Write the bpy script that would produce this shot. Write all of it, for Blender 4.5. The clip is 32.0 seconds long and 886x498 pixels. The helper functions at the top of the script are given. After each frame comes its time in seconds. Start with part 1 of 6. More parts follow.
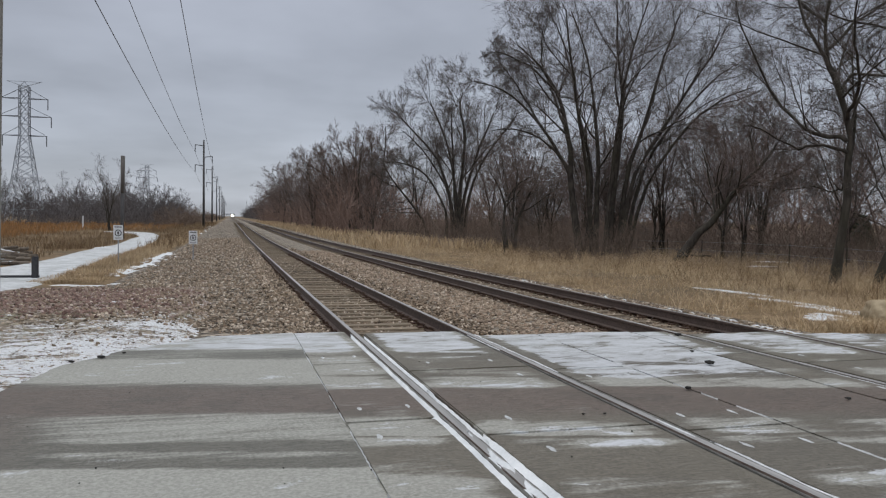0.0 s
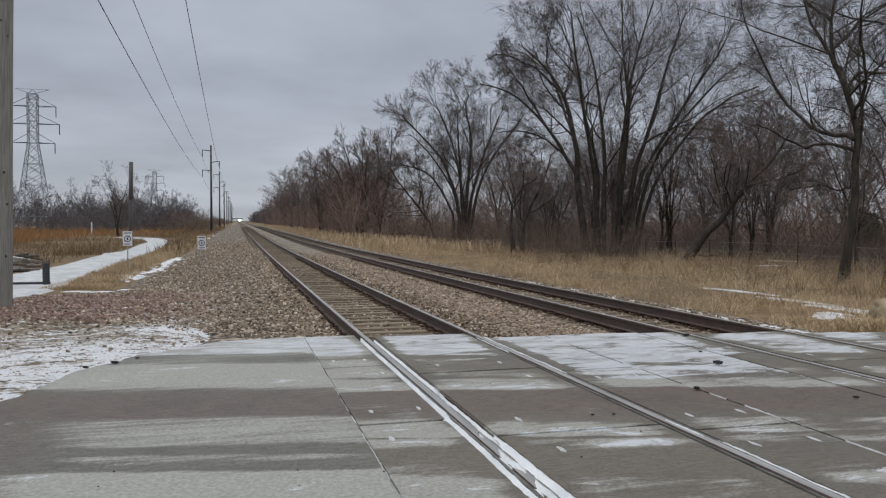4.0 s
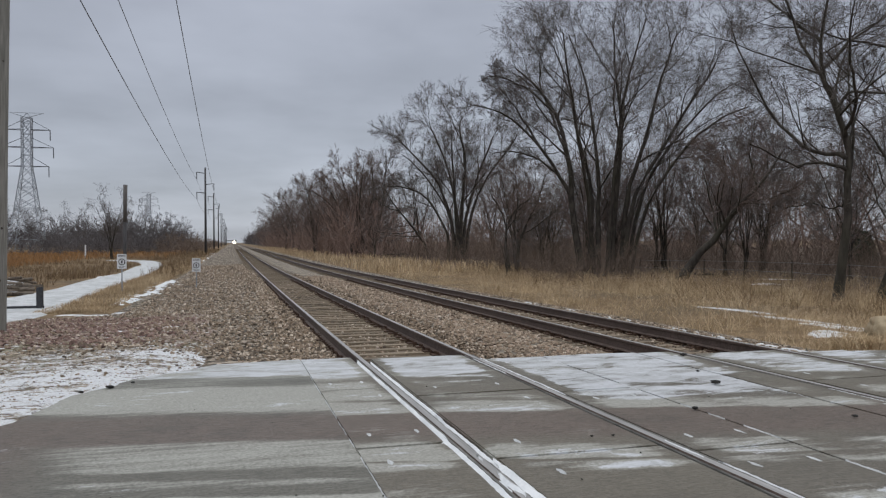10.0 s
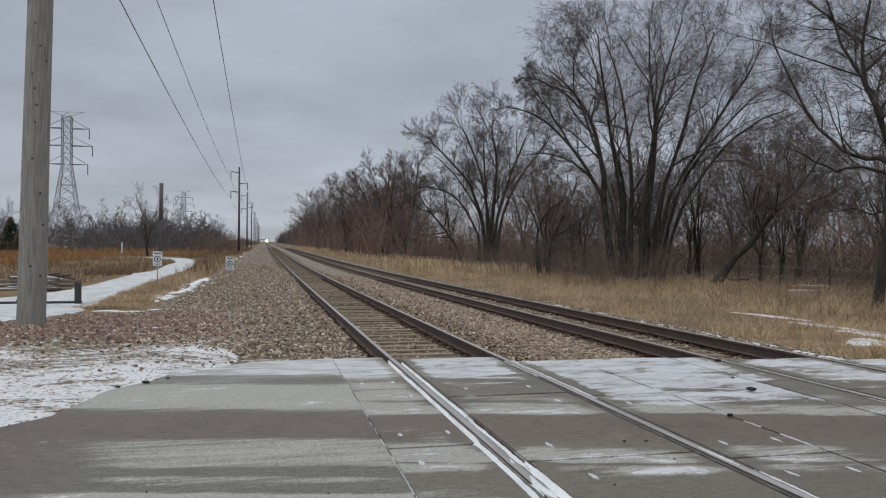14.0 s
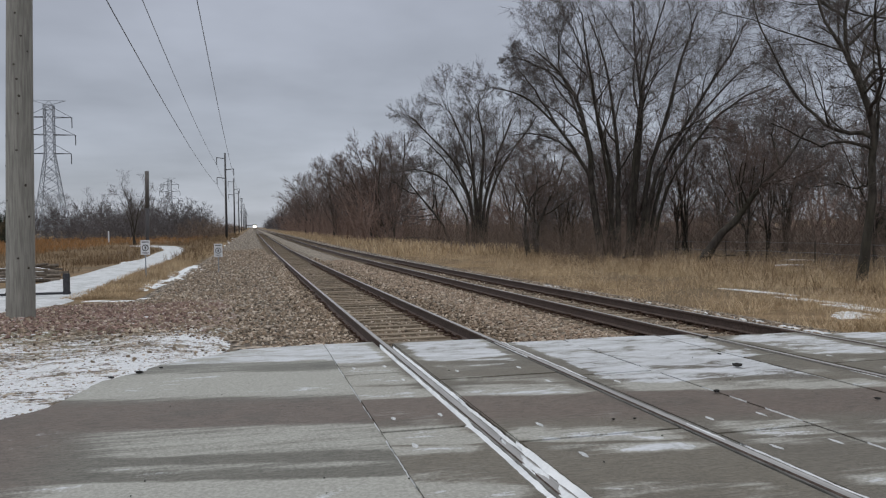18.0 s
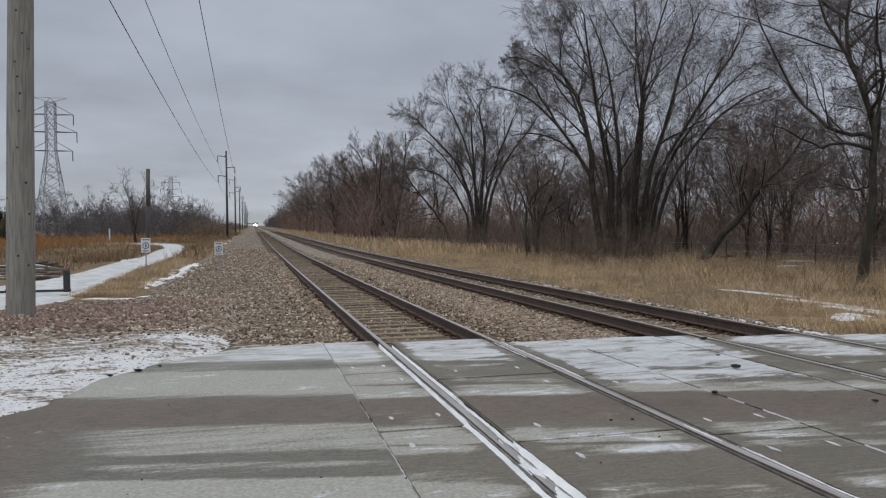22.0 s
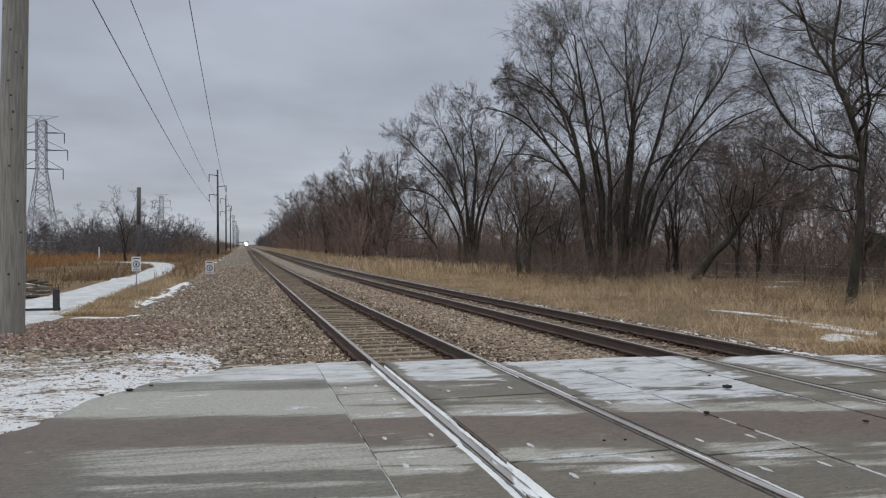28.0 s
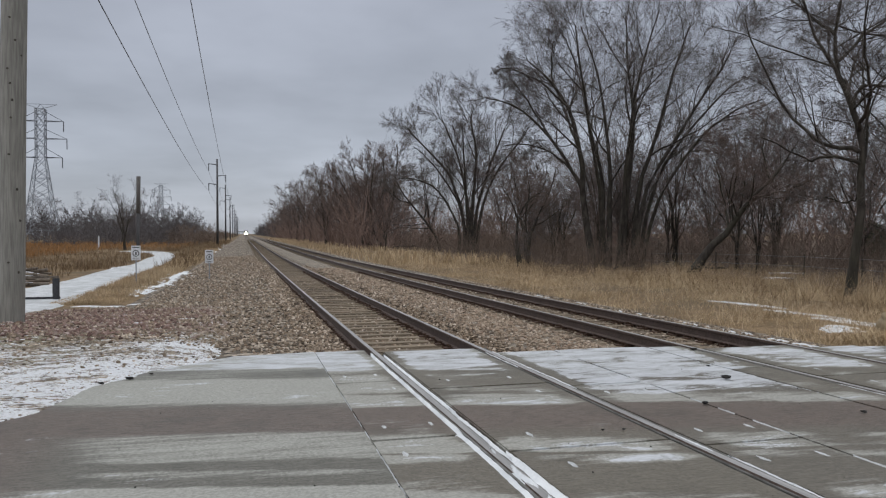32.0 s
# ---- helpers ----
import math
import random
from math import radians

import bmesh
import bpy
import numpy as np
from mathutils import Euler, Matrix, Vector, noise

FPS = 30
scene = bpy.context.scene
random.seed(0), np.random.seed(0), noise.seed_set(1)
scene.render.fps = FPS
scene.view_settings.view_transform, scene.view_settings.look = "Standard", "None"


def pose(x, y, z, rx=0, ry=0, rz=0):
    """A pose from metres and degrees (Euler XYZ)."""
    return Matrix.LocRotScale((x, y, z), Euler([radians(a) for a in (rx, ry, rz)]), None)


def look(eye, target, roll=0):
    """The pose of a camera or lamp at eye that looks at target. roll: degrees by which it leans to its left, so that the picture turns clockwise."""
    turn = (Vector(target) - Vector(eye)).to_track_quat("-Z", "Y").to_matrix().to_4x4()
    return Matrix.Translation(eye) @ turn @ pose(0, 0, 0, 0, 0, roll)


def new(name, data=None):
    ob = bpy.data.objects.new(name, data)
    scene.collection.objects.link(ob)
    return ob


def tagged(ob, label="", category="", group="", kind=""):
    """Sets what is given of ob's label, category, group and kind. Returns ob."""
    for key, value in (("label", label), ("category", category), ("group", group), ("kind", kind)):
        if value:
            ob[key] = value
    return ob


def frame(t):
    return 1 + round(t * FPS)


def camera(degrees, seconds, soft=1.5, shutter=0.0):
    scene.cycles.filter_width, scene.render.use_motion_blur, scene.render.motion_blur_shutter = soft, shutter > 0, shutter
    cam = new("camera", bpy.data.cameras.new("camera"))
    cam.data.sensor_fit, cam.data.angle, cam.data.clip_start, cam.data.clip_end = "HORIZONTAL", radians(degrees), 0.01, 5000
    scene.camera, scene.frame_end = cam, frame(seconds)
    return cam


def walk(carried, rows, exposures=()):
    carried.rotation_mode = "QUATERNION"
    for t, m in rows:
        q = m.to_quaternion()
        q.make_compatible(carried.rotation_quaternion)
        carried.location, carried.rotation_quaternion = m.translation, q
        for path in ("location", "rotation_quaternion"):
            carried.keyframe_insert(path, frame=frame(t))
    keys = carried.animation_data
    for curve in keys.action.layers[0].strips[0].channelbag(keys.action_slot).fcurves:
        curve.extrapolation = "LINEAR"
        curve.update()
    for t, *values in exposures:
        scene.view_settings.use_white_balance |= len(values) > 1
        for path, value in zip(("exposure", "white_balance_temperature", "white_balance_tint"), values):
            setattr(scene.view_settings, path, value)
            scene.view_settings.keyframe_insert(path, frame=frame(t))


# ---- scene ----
cam = camera(59.7, 32.0, 1.25)
PATH = [
    (0, (-2.371, 0.326, 1.452), (-1.839, 2.253, 1.393), 0.6),
    (0.5, (-2.365, 0.334, 1.454), (-1.839, 2.263, 1.395), 0.5),
    (1, (-2.391, 0.256, 1.457), (-1.869, 2.186, 1.397), 0.4),
    (1.5, (-2.396, 0.245, 1.462), (-1.87, 2.174, 1.399), 0.3),
    (2, (-2.397, 0.257, 1.461), (-1.873, 2.186, 1.397), 0.3),
    (2.5, (-2.398, 0.262, 1.459), (-1.876, 2.191, 1.391), 0.4),
    (3, (-2.401, 0.269, 1.462), (-1.896, 2.203, 1.401), 0.1),
    (3.5, (-2.398, 0.282, 1.462), (-1.899, 2.218, 1.4), -0.0),
    (4, (-2.403, 0.26, 1.465), (-1.889, 2.192, 1.412), 0.0),
    (4.5, (-2.408, 0.245, 1.469), (-1.898, 2.179, 1.437), -0.3),
    (6.5, (-2.415, 0.261, 1.467), (-1.887, 2.19, 1.458), -0.2),
    (7, (-2.413, 0.294, 1.463), (-1.878, 2.221, 1.446), 0.0),
    (7.5, (-2.405, 0.313, 1.463), (-1.868, 2.239, 1.445), -0.2),
    (8, (-2.411, 0.303, 1.466), (-1.888, 2.233, 1.446), -0.1),
    (8.5, (-2.418, 0.298, 1.466), (-1.89, 2.227, 1.445), -0.1),
    (9, (-2.419, 0.293, 1.469), (-1.899, 2.224, 1.446), -0.3),
    (9.5, (-2.428, 0.27, 1.474), (-1.912, 2.202, 1.449), -0.5),
    (10, (-2.424, 0.261, 1.475), (-1.896, 2.191, 1.475), -0.4),
    (10.5, (-2.427, 0.27, 1.473), (-1.924, 2.205, 1.495), -0.6),
    (11, (-2.436, 0.26, 1.474), (-1.945, 2.198, 1.49), -0.7),
    (11.5, (-2.439, 0.259, 1.477), (-1.963, 2.202, 1.481), -1.1),
    (12, (-2.451, 0.273, 1.471), (-1.987, 2.219, 1.477), 0.0),
    (12.5, (-2.458, 0.273, 1.471), (-1.994, 2.219, 1.488), 0.6),
    (13, (-2.451, 0.269, 1.472), (-1.99, 2.215, 1.487), 0.6),
    (13.5, (-2.444, 0.27, 1.473), (-1.997, 2.22, 1.486), 0.4),
    (15.5, (-2.465, 0.228, 1.499), (-1.94, 2.158, 1.458), -0.4),
    (16, (-2.466, 0.184, 1.509), (-1.904, 2.103, 1.483), -0.4),
    (16.5, (-2.461, 0.184, 1.509), (-1.929, 2.112, 1.476), -0.4),
    (17, (-2.458, 0.193, 1.509), (-1.956, 2.128, 1.468), -0.7),
    (17.5, (-2.458, 0.201, 1.506), (-1.976, 2.141, 1.461), -0.8),
    (18, (-2.461, 0.203, 1.505), (-1.982, 2.144, 1.461), -0.9),
    (18.5, (-2.464, 0.197, 1.504), (-1.983, 2.138, 1.46), -0.9),
    (19, (-2.467, 0.186, 1.51), (-1.983, 2.125, 1.465), -0.7),
    (19.5, (-2.467, 0.186, 1.508), (-1.988, 2.127, 1.466), -0.6),
    (20, (-2.459, 0.209, 1.51), (-1.958, 2.145, 1.475), -0.6),
    (20.5, (-2.466, 0.18, 1.51), (-1.951, 2.111, 1.459), -0.7),
    (21, (-2.462, 0.179, 1.511), (-1.922, 2.104, 1.443), -0.8),
    (21.5, (-2.442, 0.197, 1.509), (-1.918, 2.126, 1.454), -0.7),
    (22, (-2.445, 0.196, 1.511), (-1.968, 2.137, 1.465), -0.6),
    (22.5, (-2.466, 0.193, 1.51), (-1.994, 2.135, 1.45), -0.5),
    (23, (-2.477, 0.193, 1.509), (-1.98, 2.129, 1.432), -0.5),
    (23.5, (-2.469, 0.214, 1.507), (-1.961, 2.147, 1.428), -1.0),
    (24, (-2.452, 0.243, 1.507), (-1.948, 2.177, 1.452), -1.3),
    (24.5, (-2.449, 0.243, 1.505), (-1.929, 2.173, 1.446), -1.2),
    (25, (-2.448, 0.246, 1.506), (-1.905, 2.17, 1.467), -1.3),
    (25.5, (-2.456, 0.242, 1.505), (-1.924, 2.17, 1.469), -0.9),
    (26, (-2.467, 0.169, 1.514), (-1.947, 2.1, 1.495), -0.8),
    (26.5, (-2.469, 0.177, 1.516), (-1.958, 2.111, 1.509), -0.6),
    (28.5, (-2.478, 0.164, 1.517), (-1.978, 2.101, 1.522), -0.4),
    (29, (-2.476, 0.173, 1.514), (-1.971, 2.109, 1.515), -0.4),
    (29.5, (-2.477, 0.174, 1.513), (-1.977, 2.111, 1.504), -0.4),
    (30, (-2.476, 0.175, 1.511), (-1.992, 2.116, 1.499), -0.2),
    (30.5, (-2.476, 0.177, 1.511), (-1.99, 2.117, 1.502), -0.2),
    (31, (-2.477, 0.176, 1.512), (-1.984, 2.115, 1.5), -0.2),
    (31.5, (-2.479, 0.176, 1.511), (-1.984, 2.114, 1.491), -0.2),
    (32, (-2.48, 0.165, 1.512), (-1.979, 2.101, 1.491), -0.2),
]
walk(cam, [(t, look(eye, target, roll)) for t, eye, target, roll in PATH], [(0.0, 0.0, 6300, 10), (13.0, 0.0, 6300, 10), (16.5, -0.05, 6300, 10), (23.5, -0.05, 6300, 10), (26.0, 0.0, 6300, 10), (32.0, 0.0, 6300, 10)])

# ---- world, sun ----
world = bpy.data.worlds.new("overcast")
scene.world = world
world.use_nodes = True
wn, wl = world.node_tree.nodes, world.node_tree.links
wn.clear()
w_out = wn.new("ShaderNodeOutputWorld")
w_bg = wn.new("ShaderNodeBackground")
w_sky = wn.new("ShaderNodeTexSky")
w_sky.sky_type, w_sky.sun_disc, w_sky.sun_elevation, w_sky.sun_rotation = "NISHITA", False, radians(32), radians(200)
w_co = wn.new("ShaderNodeTexCoord")
w_sep = wn.new("ShaderNodeSeparateXYZ")
wl.new(w_co.outputs["Generated"], w_sep.inputs[0])


def wmath(op, a, b=0.0, clamp=False):
    n = wn.new("ShaderNodeMath")
    n.operation, n.use_clamp = op, clamp
    for k, v in enumerate((a, b)):
        if isinstance(v, (int, float)):
            n.inputs[k].default_value = v
        else:
            wl.new(v, n.inputs[k])
    return n.outputs[0]


# a cloud deck: the direction is laid out on a plane overhead
w_den = wmath("ADD", wmath("MAXIMUM", w_sep.outputs[2], 0.0), 0.16)
w_comb = wn.new("ShaderNodeCombineXYZ")
wl.new(wmath("DIVIDE", w_sep.outputs[0], w_den), w_comb.inputs[0])
wl.new(wmath("DIVIDE", w_sep.outputs[1], w_den), w_comb.inputs[1])
w_noise = wn.new("ShaderNodeTexNoise")
w_noise.inputs["Scale"].default_value, w_noise.inputs["Detail"].default_value, w_noise.inputs["Roughness"].default_value = 0.75, 5, 0.52
wl.new(w_comb.outputs[0], w_noise.inputs["Vector"])
w_grad = wn.new("ShaderNodeValToRGB")
wl.new(wmath("MAXIMUM", w_sep.outputs[2], 0.0), w_grad.inputs[0])
SKY = ((0.0, (0.425, 0.443, 0.482)), (0.12, (0.40, 0.422, 0.47)), (0.3, (0.39, 0.41, 0.465)), (0.55, (0.72, 0.74, 0.77)), (1.0, (1.25, 1.26, 1.27)))
while len(w_grad.color_ramp.elements) < len(SKY):
    w_grad.color_ramp.elements.new(0.5)
for e, (p, c) in zip(w_grad.color_ramp.elements, SKY):
    e.position, e.color = p, (*c, 1)
w_cl = wn.new("ShaderNodeMapRange")
w_cl.inputs["From Min"].default_value, w_cl.inputs["From Max"].default_value = 0.3, 0.7
w_cl.inputs["To Min"].default_value, w_cl.inputs["To Max"].default_value = 0.78, 1.22
wl.new(w_noise.outputs["Fac"], w_cl.inputs["Value"])
w_mul = wn.new("ShaderNodeVectorMath")
w_mul.operation = "SCALE"
wl.new(w_grad.outputs[0], w_mul.inputs[0])
wl.new(w_cl.outputs[0], w_mul.inputs["Scale"])
w_skys = wn.new("ShaderNodeVectorMath")
w_skys.operation = "SCALE"
w_skys.inputs["Scale"].default_value = 0.006
wl.new(w_sky.outputs[0], w_skys.inputs[0])
w_add = wn.new("ShaderNodeVectorMath")
w_add.operation = "ADD"
wl.new(w_mul.outputs[0], w_add.inputs[0])
wl.new(w_skys.outputs[0], w_add.inputs[1])
wl.new(w_add.outputs[0], w_bg.inputs["Color"])
w_bg.inputs["Strength"].default_value = 1.0
wl.new(w_bg.outputs[0], w_out.inputs[0])
sun = new("sun", bpy.data.lights.new("sun", "SUN"))
sun.data.energy, sun.data.angle, sun.data.color = 0.5, radians(40), (1.0, 0.97, 0.93)
sun.matrix_world = look((0, 0, 50), (12, 18, 0))


# ---- materials ----
class Nodes:
    """A material under construction, with short ways to add nodes."""

    def __init__(self, name, rough=0.8, metal=0.0, spec=0.3):
        self.m = bpy.data.materials.new(name)
        self.m.use_nodes = True
        self.n, self.l = self.m.node_tree.nodes, self.m.node_tree.links
        self.b = self.n["Principled BSDF"]
        self.b.inputs["Roughness"].default_value = rough
        self.b.inputs["Metallic"].default_value = metal
        self.b.inputs["Specular IOR Level"].default_value = spec
        self.pos = self.n.new("ShaderNodeNewGeometry").outputs["Position"]

    def put(self, v, socket):
        if isinstance(v, tuple):
            socket.default_value = (*v, 1) if len(v) == 3 and len(socket.default_value) == 4 else v
        elif isinstance(v, (int, float)):
            socket.default_value = v
        else:
            self.l.new(v, socket)

    def scaled(self, sx, sy, sz, rot=0.0, vec=None):
        n = self.n.new("ShaderNodeMapping")
        n.inputs["Scale"].default_value, n.inputs["Rotation"].default_value = (sx, sy, sz), (0, 0, rot)
        self.l.new(vec or self.pos, n.inputs["Vector"])
        return n.outputs[0]

    def noise(self, scale, detail=4, rough=0.55, vec=None, dist=0.0):
        n = self.n.new("ShaderNodeTexNoise")
        for k, v in (("Scale", scale), ("Detail", detail), ("Roughness", rough), ("Distortion", dist)):
            n.inputs[k].default_value = v
        self.l.new(vec or self.pos, n.inputs["Vector"])
        return n.outputs["Fac"]

    def cells(self, scale, out="Color", vec=None, feature="F1"):
        n = self.n.new("ShaderNodeTexVoronoi")
        n.feature = feature
        n.inputs["Scale"].default_value = scale
        self.l.new(vec or self.pos, n.inputs["Vector"])
        return n.outputs[out]

    def math(self, op, a, b=0.0, clamp=False):
        n = self.n.new("ShaderNodeMath")
        n.operation, n.use_clamp = op, clamp
        self.put(a, n.inputs[0]), self.put(b, n.inputs[1])
        return n.outputs[0]

    def ramp(self, f, stops):
        n = self.n.new("ShaderNodeValToRGB")
        while len(n.color_ramp.elements) < len(stops):
            n.color_ramp.elements.new(0.5)
        for e, (p, c) in zip(n.color_ramp.elements, stops):
            e.position, e.color = p, (*c, 1) if isinstance(c, tuple) else (c, c, c, 1)
        self.l.new(f, n.inputs[0])
        return n.outputs[0]

    def mix(self, f, a, b, mode="MIX"):
        n = self.n.new("ShaderNodeMix")
        n.data_type, n.blend_type = "RGBA", mode
        self.put(f, n.inputs[0]), self.put(a, n.inputs[6]), self.put(b, n.inputs[7])
        return n.outputs[2]

    def step(self, f, lo, hi, a=0.0, b=1.0):
        n = self.n.new("ShaderNodeMapRange")
        n.interpolation_type = "SMOOTHSTEP"
        for k, v in (("From Min", lo), ("From Max", hi), ("To Min", a), ("To Max", b)):
            n.inputs[k].default_value = v
        self.l.new(f, n.inputs["Value"])
        return n.outputs["Result"]

    def axis(self, k, vec=None):
        n = self.n.new("ShaderNodeSeparateXYZ")
        self.l.new(vec or self.pos, n.inputs[0])
        return n.outputs[k]

    def island(self):
        return self.n.new("ShaderNodeNewGeometry").outputs["Random Per Island"]

    def each(self):
        return self.n.new("ShaderNodeObjectInfo").outputs["Random"]

    def bump(self, f, strength=0.4, dist=0.02):
        n = self.n.new("ShaderNodeBump")
        n.inputs["Strength"].default_value, n.inputs["Distance"].default_value = strength, dist
        self.l.new(f, n.inputs["Height"])
        self.l.new(n.outputs[0], self.b.inputs["Normal"])

    def done(self, colour, rough=None):
        self.put(colour, self.b.inputs["Base Color"])
        if rough is not None:
            self.put(rough, self.b.inputs["Roughness"])
        return self.m


def simple(name, dark, light, scale, rough=0.8, metal=0.0, bump=0.3, stretch=(1, 1, 1), varied=False, blot=0.3):
    """Two tones mixed by fine grain, with larger blotches over them."""
    k = Nodes(name, rough, metal)
    v = k.scaled(*stretch)
    fine, large = k.noise(scale, 6, 0.6, v), k.noise(scale * 0.11, 3, 0.5, v)
    c = k.mix(k.step(fine, 0.3, 0.7), dark, light)
    c = k.mix(k.step(large, 0.35, 0.75, 0.0, blot), c, tuple(x * 0.55 for x in dark))
    if varied:
        r = k.each() if varied == "each" else k.island()
        c = k.mix(k.step(r, 0.0, 1.0, 0.0, 0.6), c, tuple(x * 1.25 for x in light))
    k.bump(fine, bump)
    return k.done(c)

# frost and wheel tracks over the crossing: bands along the road, which meets the tracks at a slant
def frosty(name, dark, light, frosts, lies, amount, rails=()):
    k = Nodes(name, 0.75, 0.0, 0.35)
    x, y = k.axis(0), k.axis(1)
    wav, wob = k.noise(0.35, 2, 0.5), k.noise(1.6, 4, 0.6, k.scaled(0.6, 1.2, 1.0))
    v = k.math("ADD", y, k.math("MULTIPLY", x, 0.22))
    v = k.math("ADD", v, k.math("ADD", k.math("MULTIPLY", k.math("SUBTRACT", wav, 0.5), 0.35), k.math("MULTIPLY", k.math("SUBTRACT", wob, 0.5), 0.22)))
    u = k.math("MULTIPLY", k.math("SUBTRACT", v, 3.0), 0.125)

    def bands(stops):
        return k.ramp(u, [((p - 3.0) * 0.125, c) for p, c in stops])

    turned = radians(12)
    streak = k.noise(1.0, 7, 0.62, k.scaled(0.5, 13.0, 1.0, turned))
    hair = k.noise(1.0, 6, 0.75, k.scaled(6.0, 55.0, 1.0, turned))
    patch = k.noise(0.75, 4, 0.6, k.scaled(1.0, 2.2, 1.0, turned))
    fine, grain = k.noise(38.0, 6, 0.75), k.noise(150.0, 3, 0.6)
    f = bands(frosts)
    for n, w in ((streak, 1.3), (hair, 0.4), (patch, 0.8), (fine, 0.3)):
        f = k.math("ADD", f, k.math("MULTIPLY", k.math("SUBTRACT", n, 0.5), w))
    f = k.math("SUBTRACT", f, k.math("MULTIPLY", k.math("MULTIPLY", k.step(x, -4.3, -3.3, 0.9, 0.0), k.step(y, 7.0, 8.0, 1.0, 0.15)), k.step(y, 2.5, 4.5, 0.2, 1.0)))
    torn = k.noise(1.0, 9, 0.68, k.scaled(1.6, 4.6, 1.0, turned), 0.6)
    if rails:
        # on the panels the frost lies in torn patches and is rubbed off beside the rails and beyond them
        f = k.math("ADD", f, k.math("ADD", k.math("MULTIPLY", k.math("SUBTRACT", torn, 0.56), 1.5), k.math("MULTIPLY", k.math("SUBTRACT", patch, 0.54), 1.3)))
        f = k.math("SUBTRACT", f, k.step(x, 0.9, 2.2, 0.0, 0.14))
        f = k.math("ADD", f, k.step(x, -0.95, -0.8, 0.32, 0.0))
        for rx in rails:
            f = k.math("SUBTRACT", f, k.step(k.math("ABSOLUTE", k.math("SUBTRACT", x, rx)), 0.12, 0.34, 0.45, 0.0))
    frost = k.step(f, 0.2, 0.74, 0.0, amount)
    lie = bands(lies)
    for n, w in ((torn, 1.5), (patch, 1.1), (fine, 0.4), (hair, 0.2)):
        lie = k.math("ADD", lie, k.math("MULTIPLY", k.math("SUBTRACT", n, 0.5), w))
    for rx in rails:
        lie = k.math("SUBTRACT", lie, k.step(k.math("ABSOLUTE", k.math("SUBTRACT", x, rx)), 0.12, 0.32, 0.5, 0.0))
    lie = k.math("SUBTRACT", lie, k.step(x, 3.0, 3.6, 0.0, 0.16))
    snow = k.step(lie, 0.42, 0.58, 0.0, 0.88)
    # bare surface: worn brown where wheels run, olive-grey elsewhere
    worn = bands([(3.0, 0.05), (4.9, 0.1), (5.75, 0.15), (6.02, 1.0), (6.8, 1.0), (7.15, 0.12), (9.0, 0.0)])
    if not rails:
        # wheels turning off the road have worn its outer corner bare
        worn = k.math("MAXIMUM", worn, k.math("MULTIPLY", k.step(x, -4.3, -3.3, 0.95, 0.0), k.step(y, 7.0, 8.0, 1.0, 0.0)))
    base = k.mix(k.step(k.math("ADD", k.math("MULTIPLY", hair, 0.5), k.math("MULTIPLY", fine, 0.5)), 0.40, 0.60), dark, light)
    base = k.mix(k.math("MULTIPLY", worn, k.step(streak, 0.2, 0.7, 0.55, 0.95)), base, k.mix(k.step(k.math("ADD", k.math("MULTIPLY", hair, 0.6), k.math("MULTIPLY", fine, 0.4)), 0.40, 0.60), (0.070, 0.053, 0.044), (0.165, 0.126, 0.104)))
    base = k.mix(k.step(k.noise(0.9, 5, 0.65), 0.5, 0.68, 0.0, 0.4), base, tuple(c * 0.62 for c in dark))
    base = k.mix(k.step(k.noise(90.0, 3, 0.6), 0.62, 0.72, 0.0, 0.55), base, tuple(c * 0.4 for c in dark))
    k.bump(k.math("ADD", fine, k.math("MULTIPLY", k.math("ADD", lie, grain), 0.5)), 0.5, 0.006)
    pale = k.mix(k.step(fine, 0.36, 0.64), (0.305, 0.302, 0.272), (0.43, 0.426, 0.39))
    white = k.mix(k.step(k.math("ADD", k.math("MULTIPLY", hair, 0.5), k.math("MULTIPLY", torn, 0.5)), 0.40, 0.58), (0.32, 0.325, 0.32), (0.56, 0.575, 0.605))
    return k.done(k.mix(snow, k.mix(frost, base, pale), white), k.step(frost, 0.0, 0.6, 0.6, 0.92))


FROST_ROAD = [(3.0, 0.45), (3.7, 0.8), (4.4, 0.9), (4.5, 0.8), (4.56, 0.12), (4.7, 0.089), (4.8, 0.465), (4.88, 0.444), (4.92, 0), (5.08, 0), (5.14, 0.543), (5.5, 0.711), (5.88, 0.585), (6.0, 0.042), (6.8, 0.021), (7.02, 0.27), (7.16, 0.768), (7.7, 0.936), (8.3, 0.831), (8.45, 0.375), (9.0, 0.354), (9.1, 0.952)]
FROST_PANEL = [(3.0, 0.4), (4.1, 0.45), (4.3, 0.75), (4.4, 0.1), (4.98, 0.15), (5.08, 0.85), (5.2, 0.7), (5.24, 0.05), (5.3, 0.95), (5.68, 0.85), (5.8, 0.04), (6.85, 0.0), (6.95, 0.95), (7.38, 0.9), (7.46, 0.25), (7.6, 0.75), (7.9, 0.65), (8.02, 0.25), (8.75, 0.45), (8.95, 0.9)]
SNOW_ROAD = [(3.0, 0.2), (4.5, 0.2), (5.0, 0.1), (5.5, 0.22), (5.9, 0.1), (6.1, 0.0), (7.1, 0.0), (7.4, 0.24), (8.3, 0.24), (8.5, 0.16), (9.0, 0.2), (9.1, 0.58), (10.6, 0.68)]
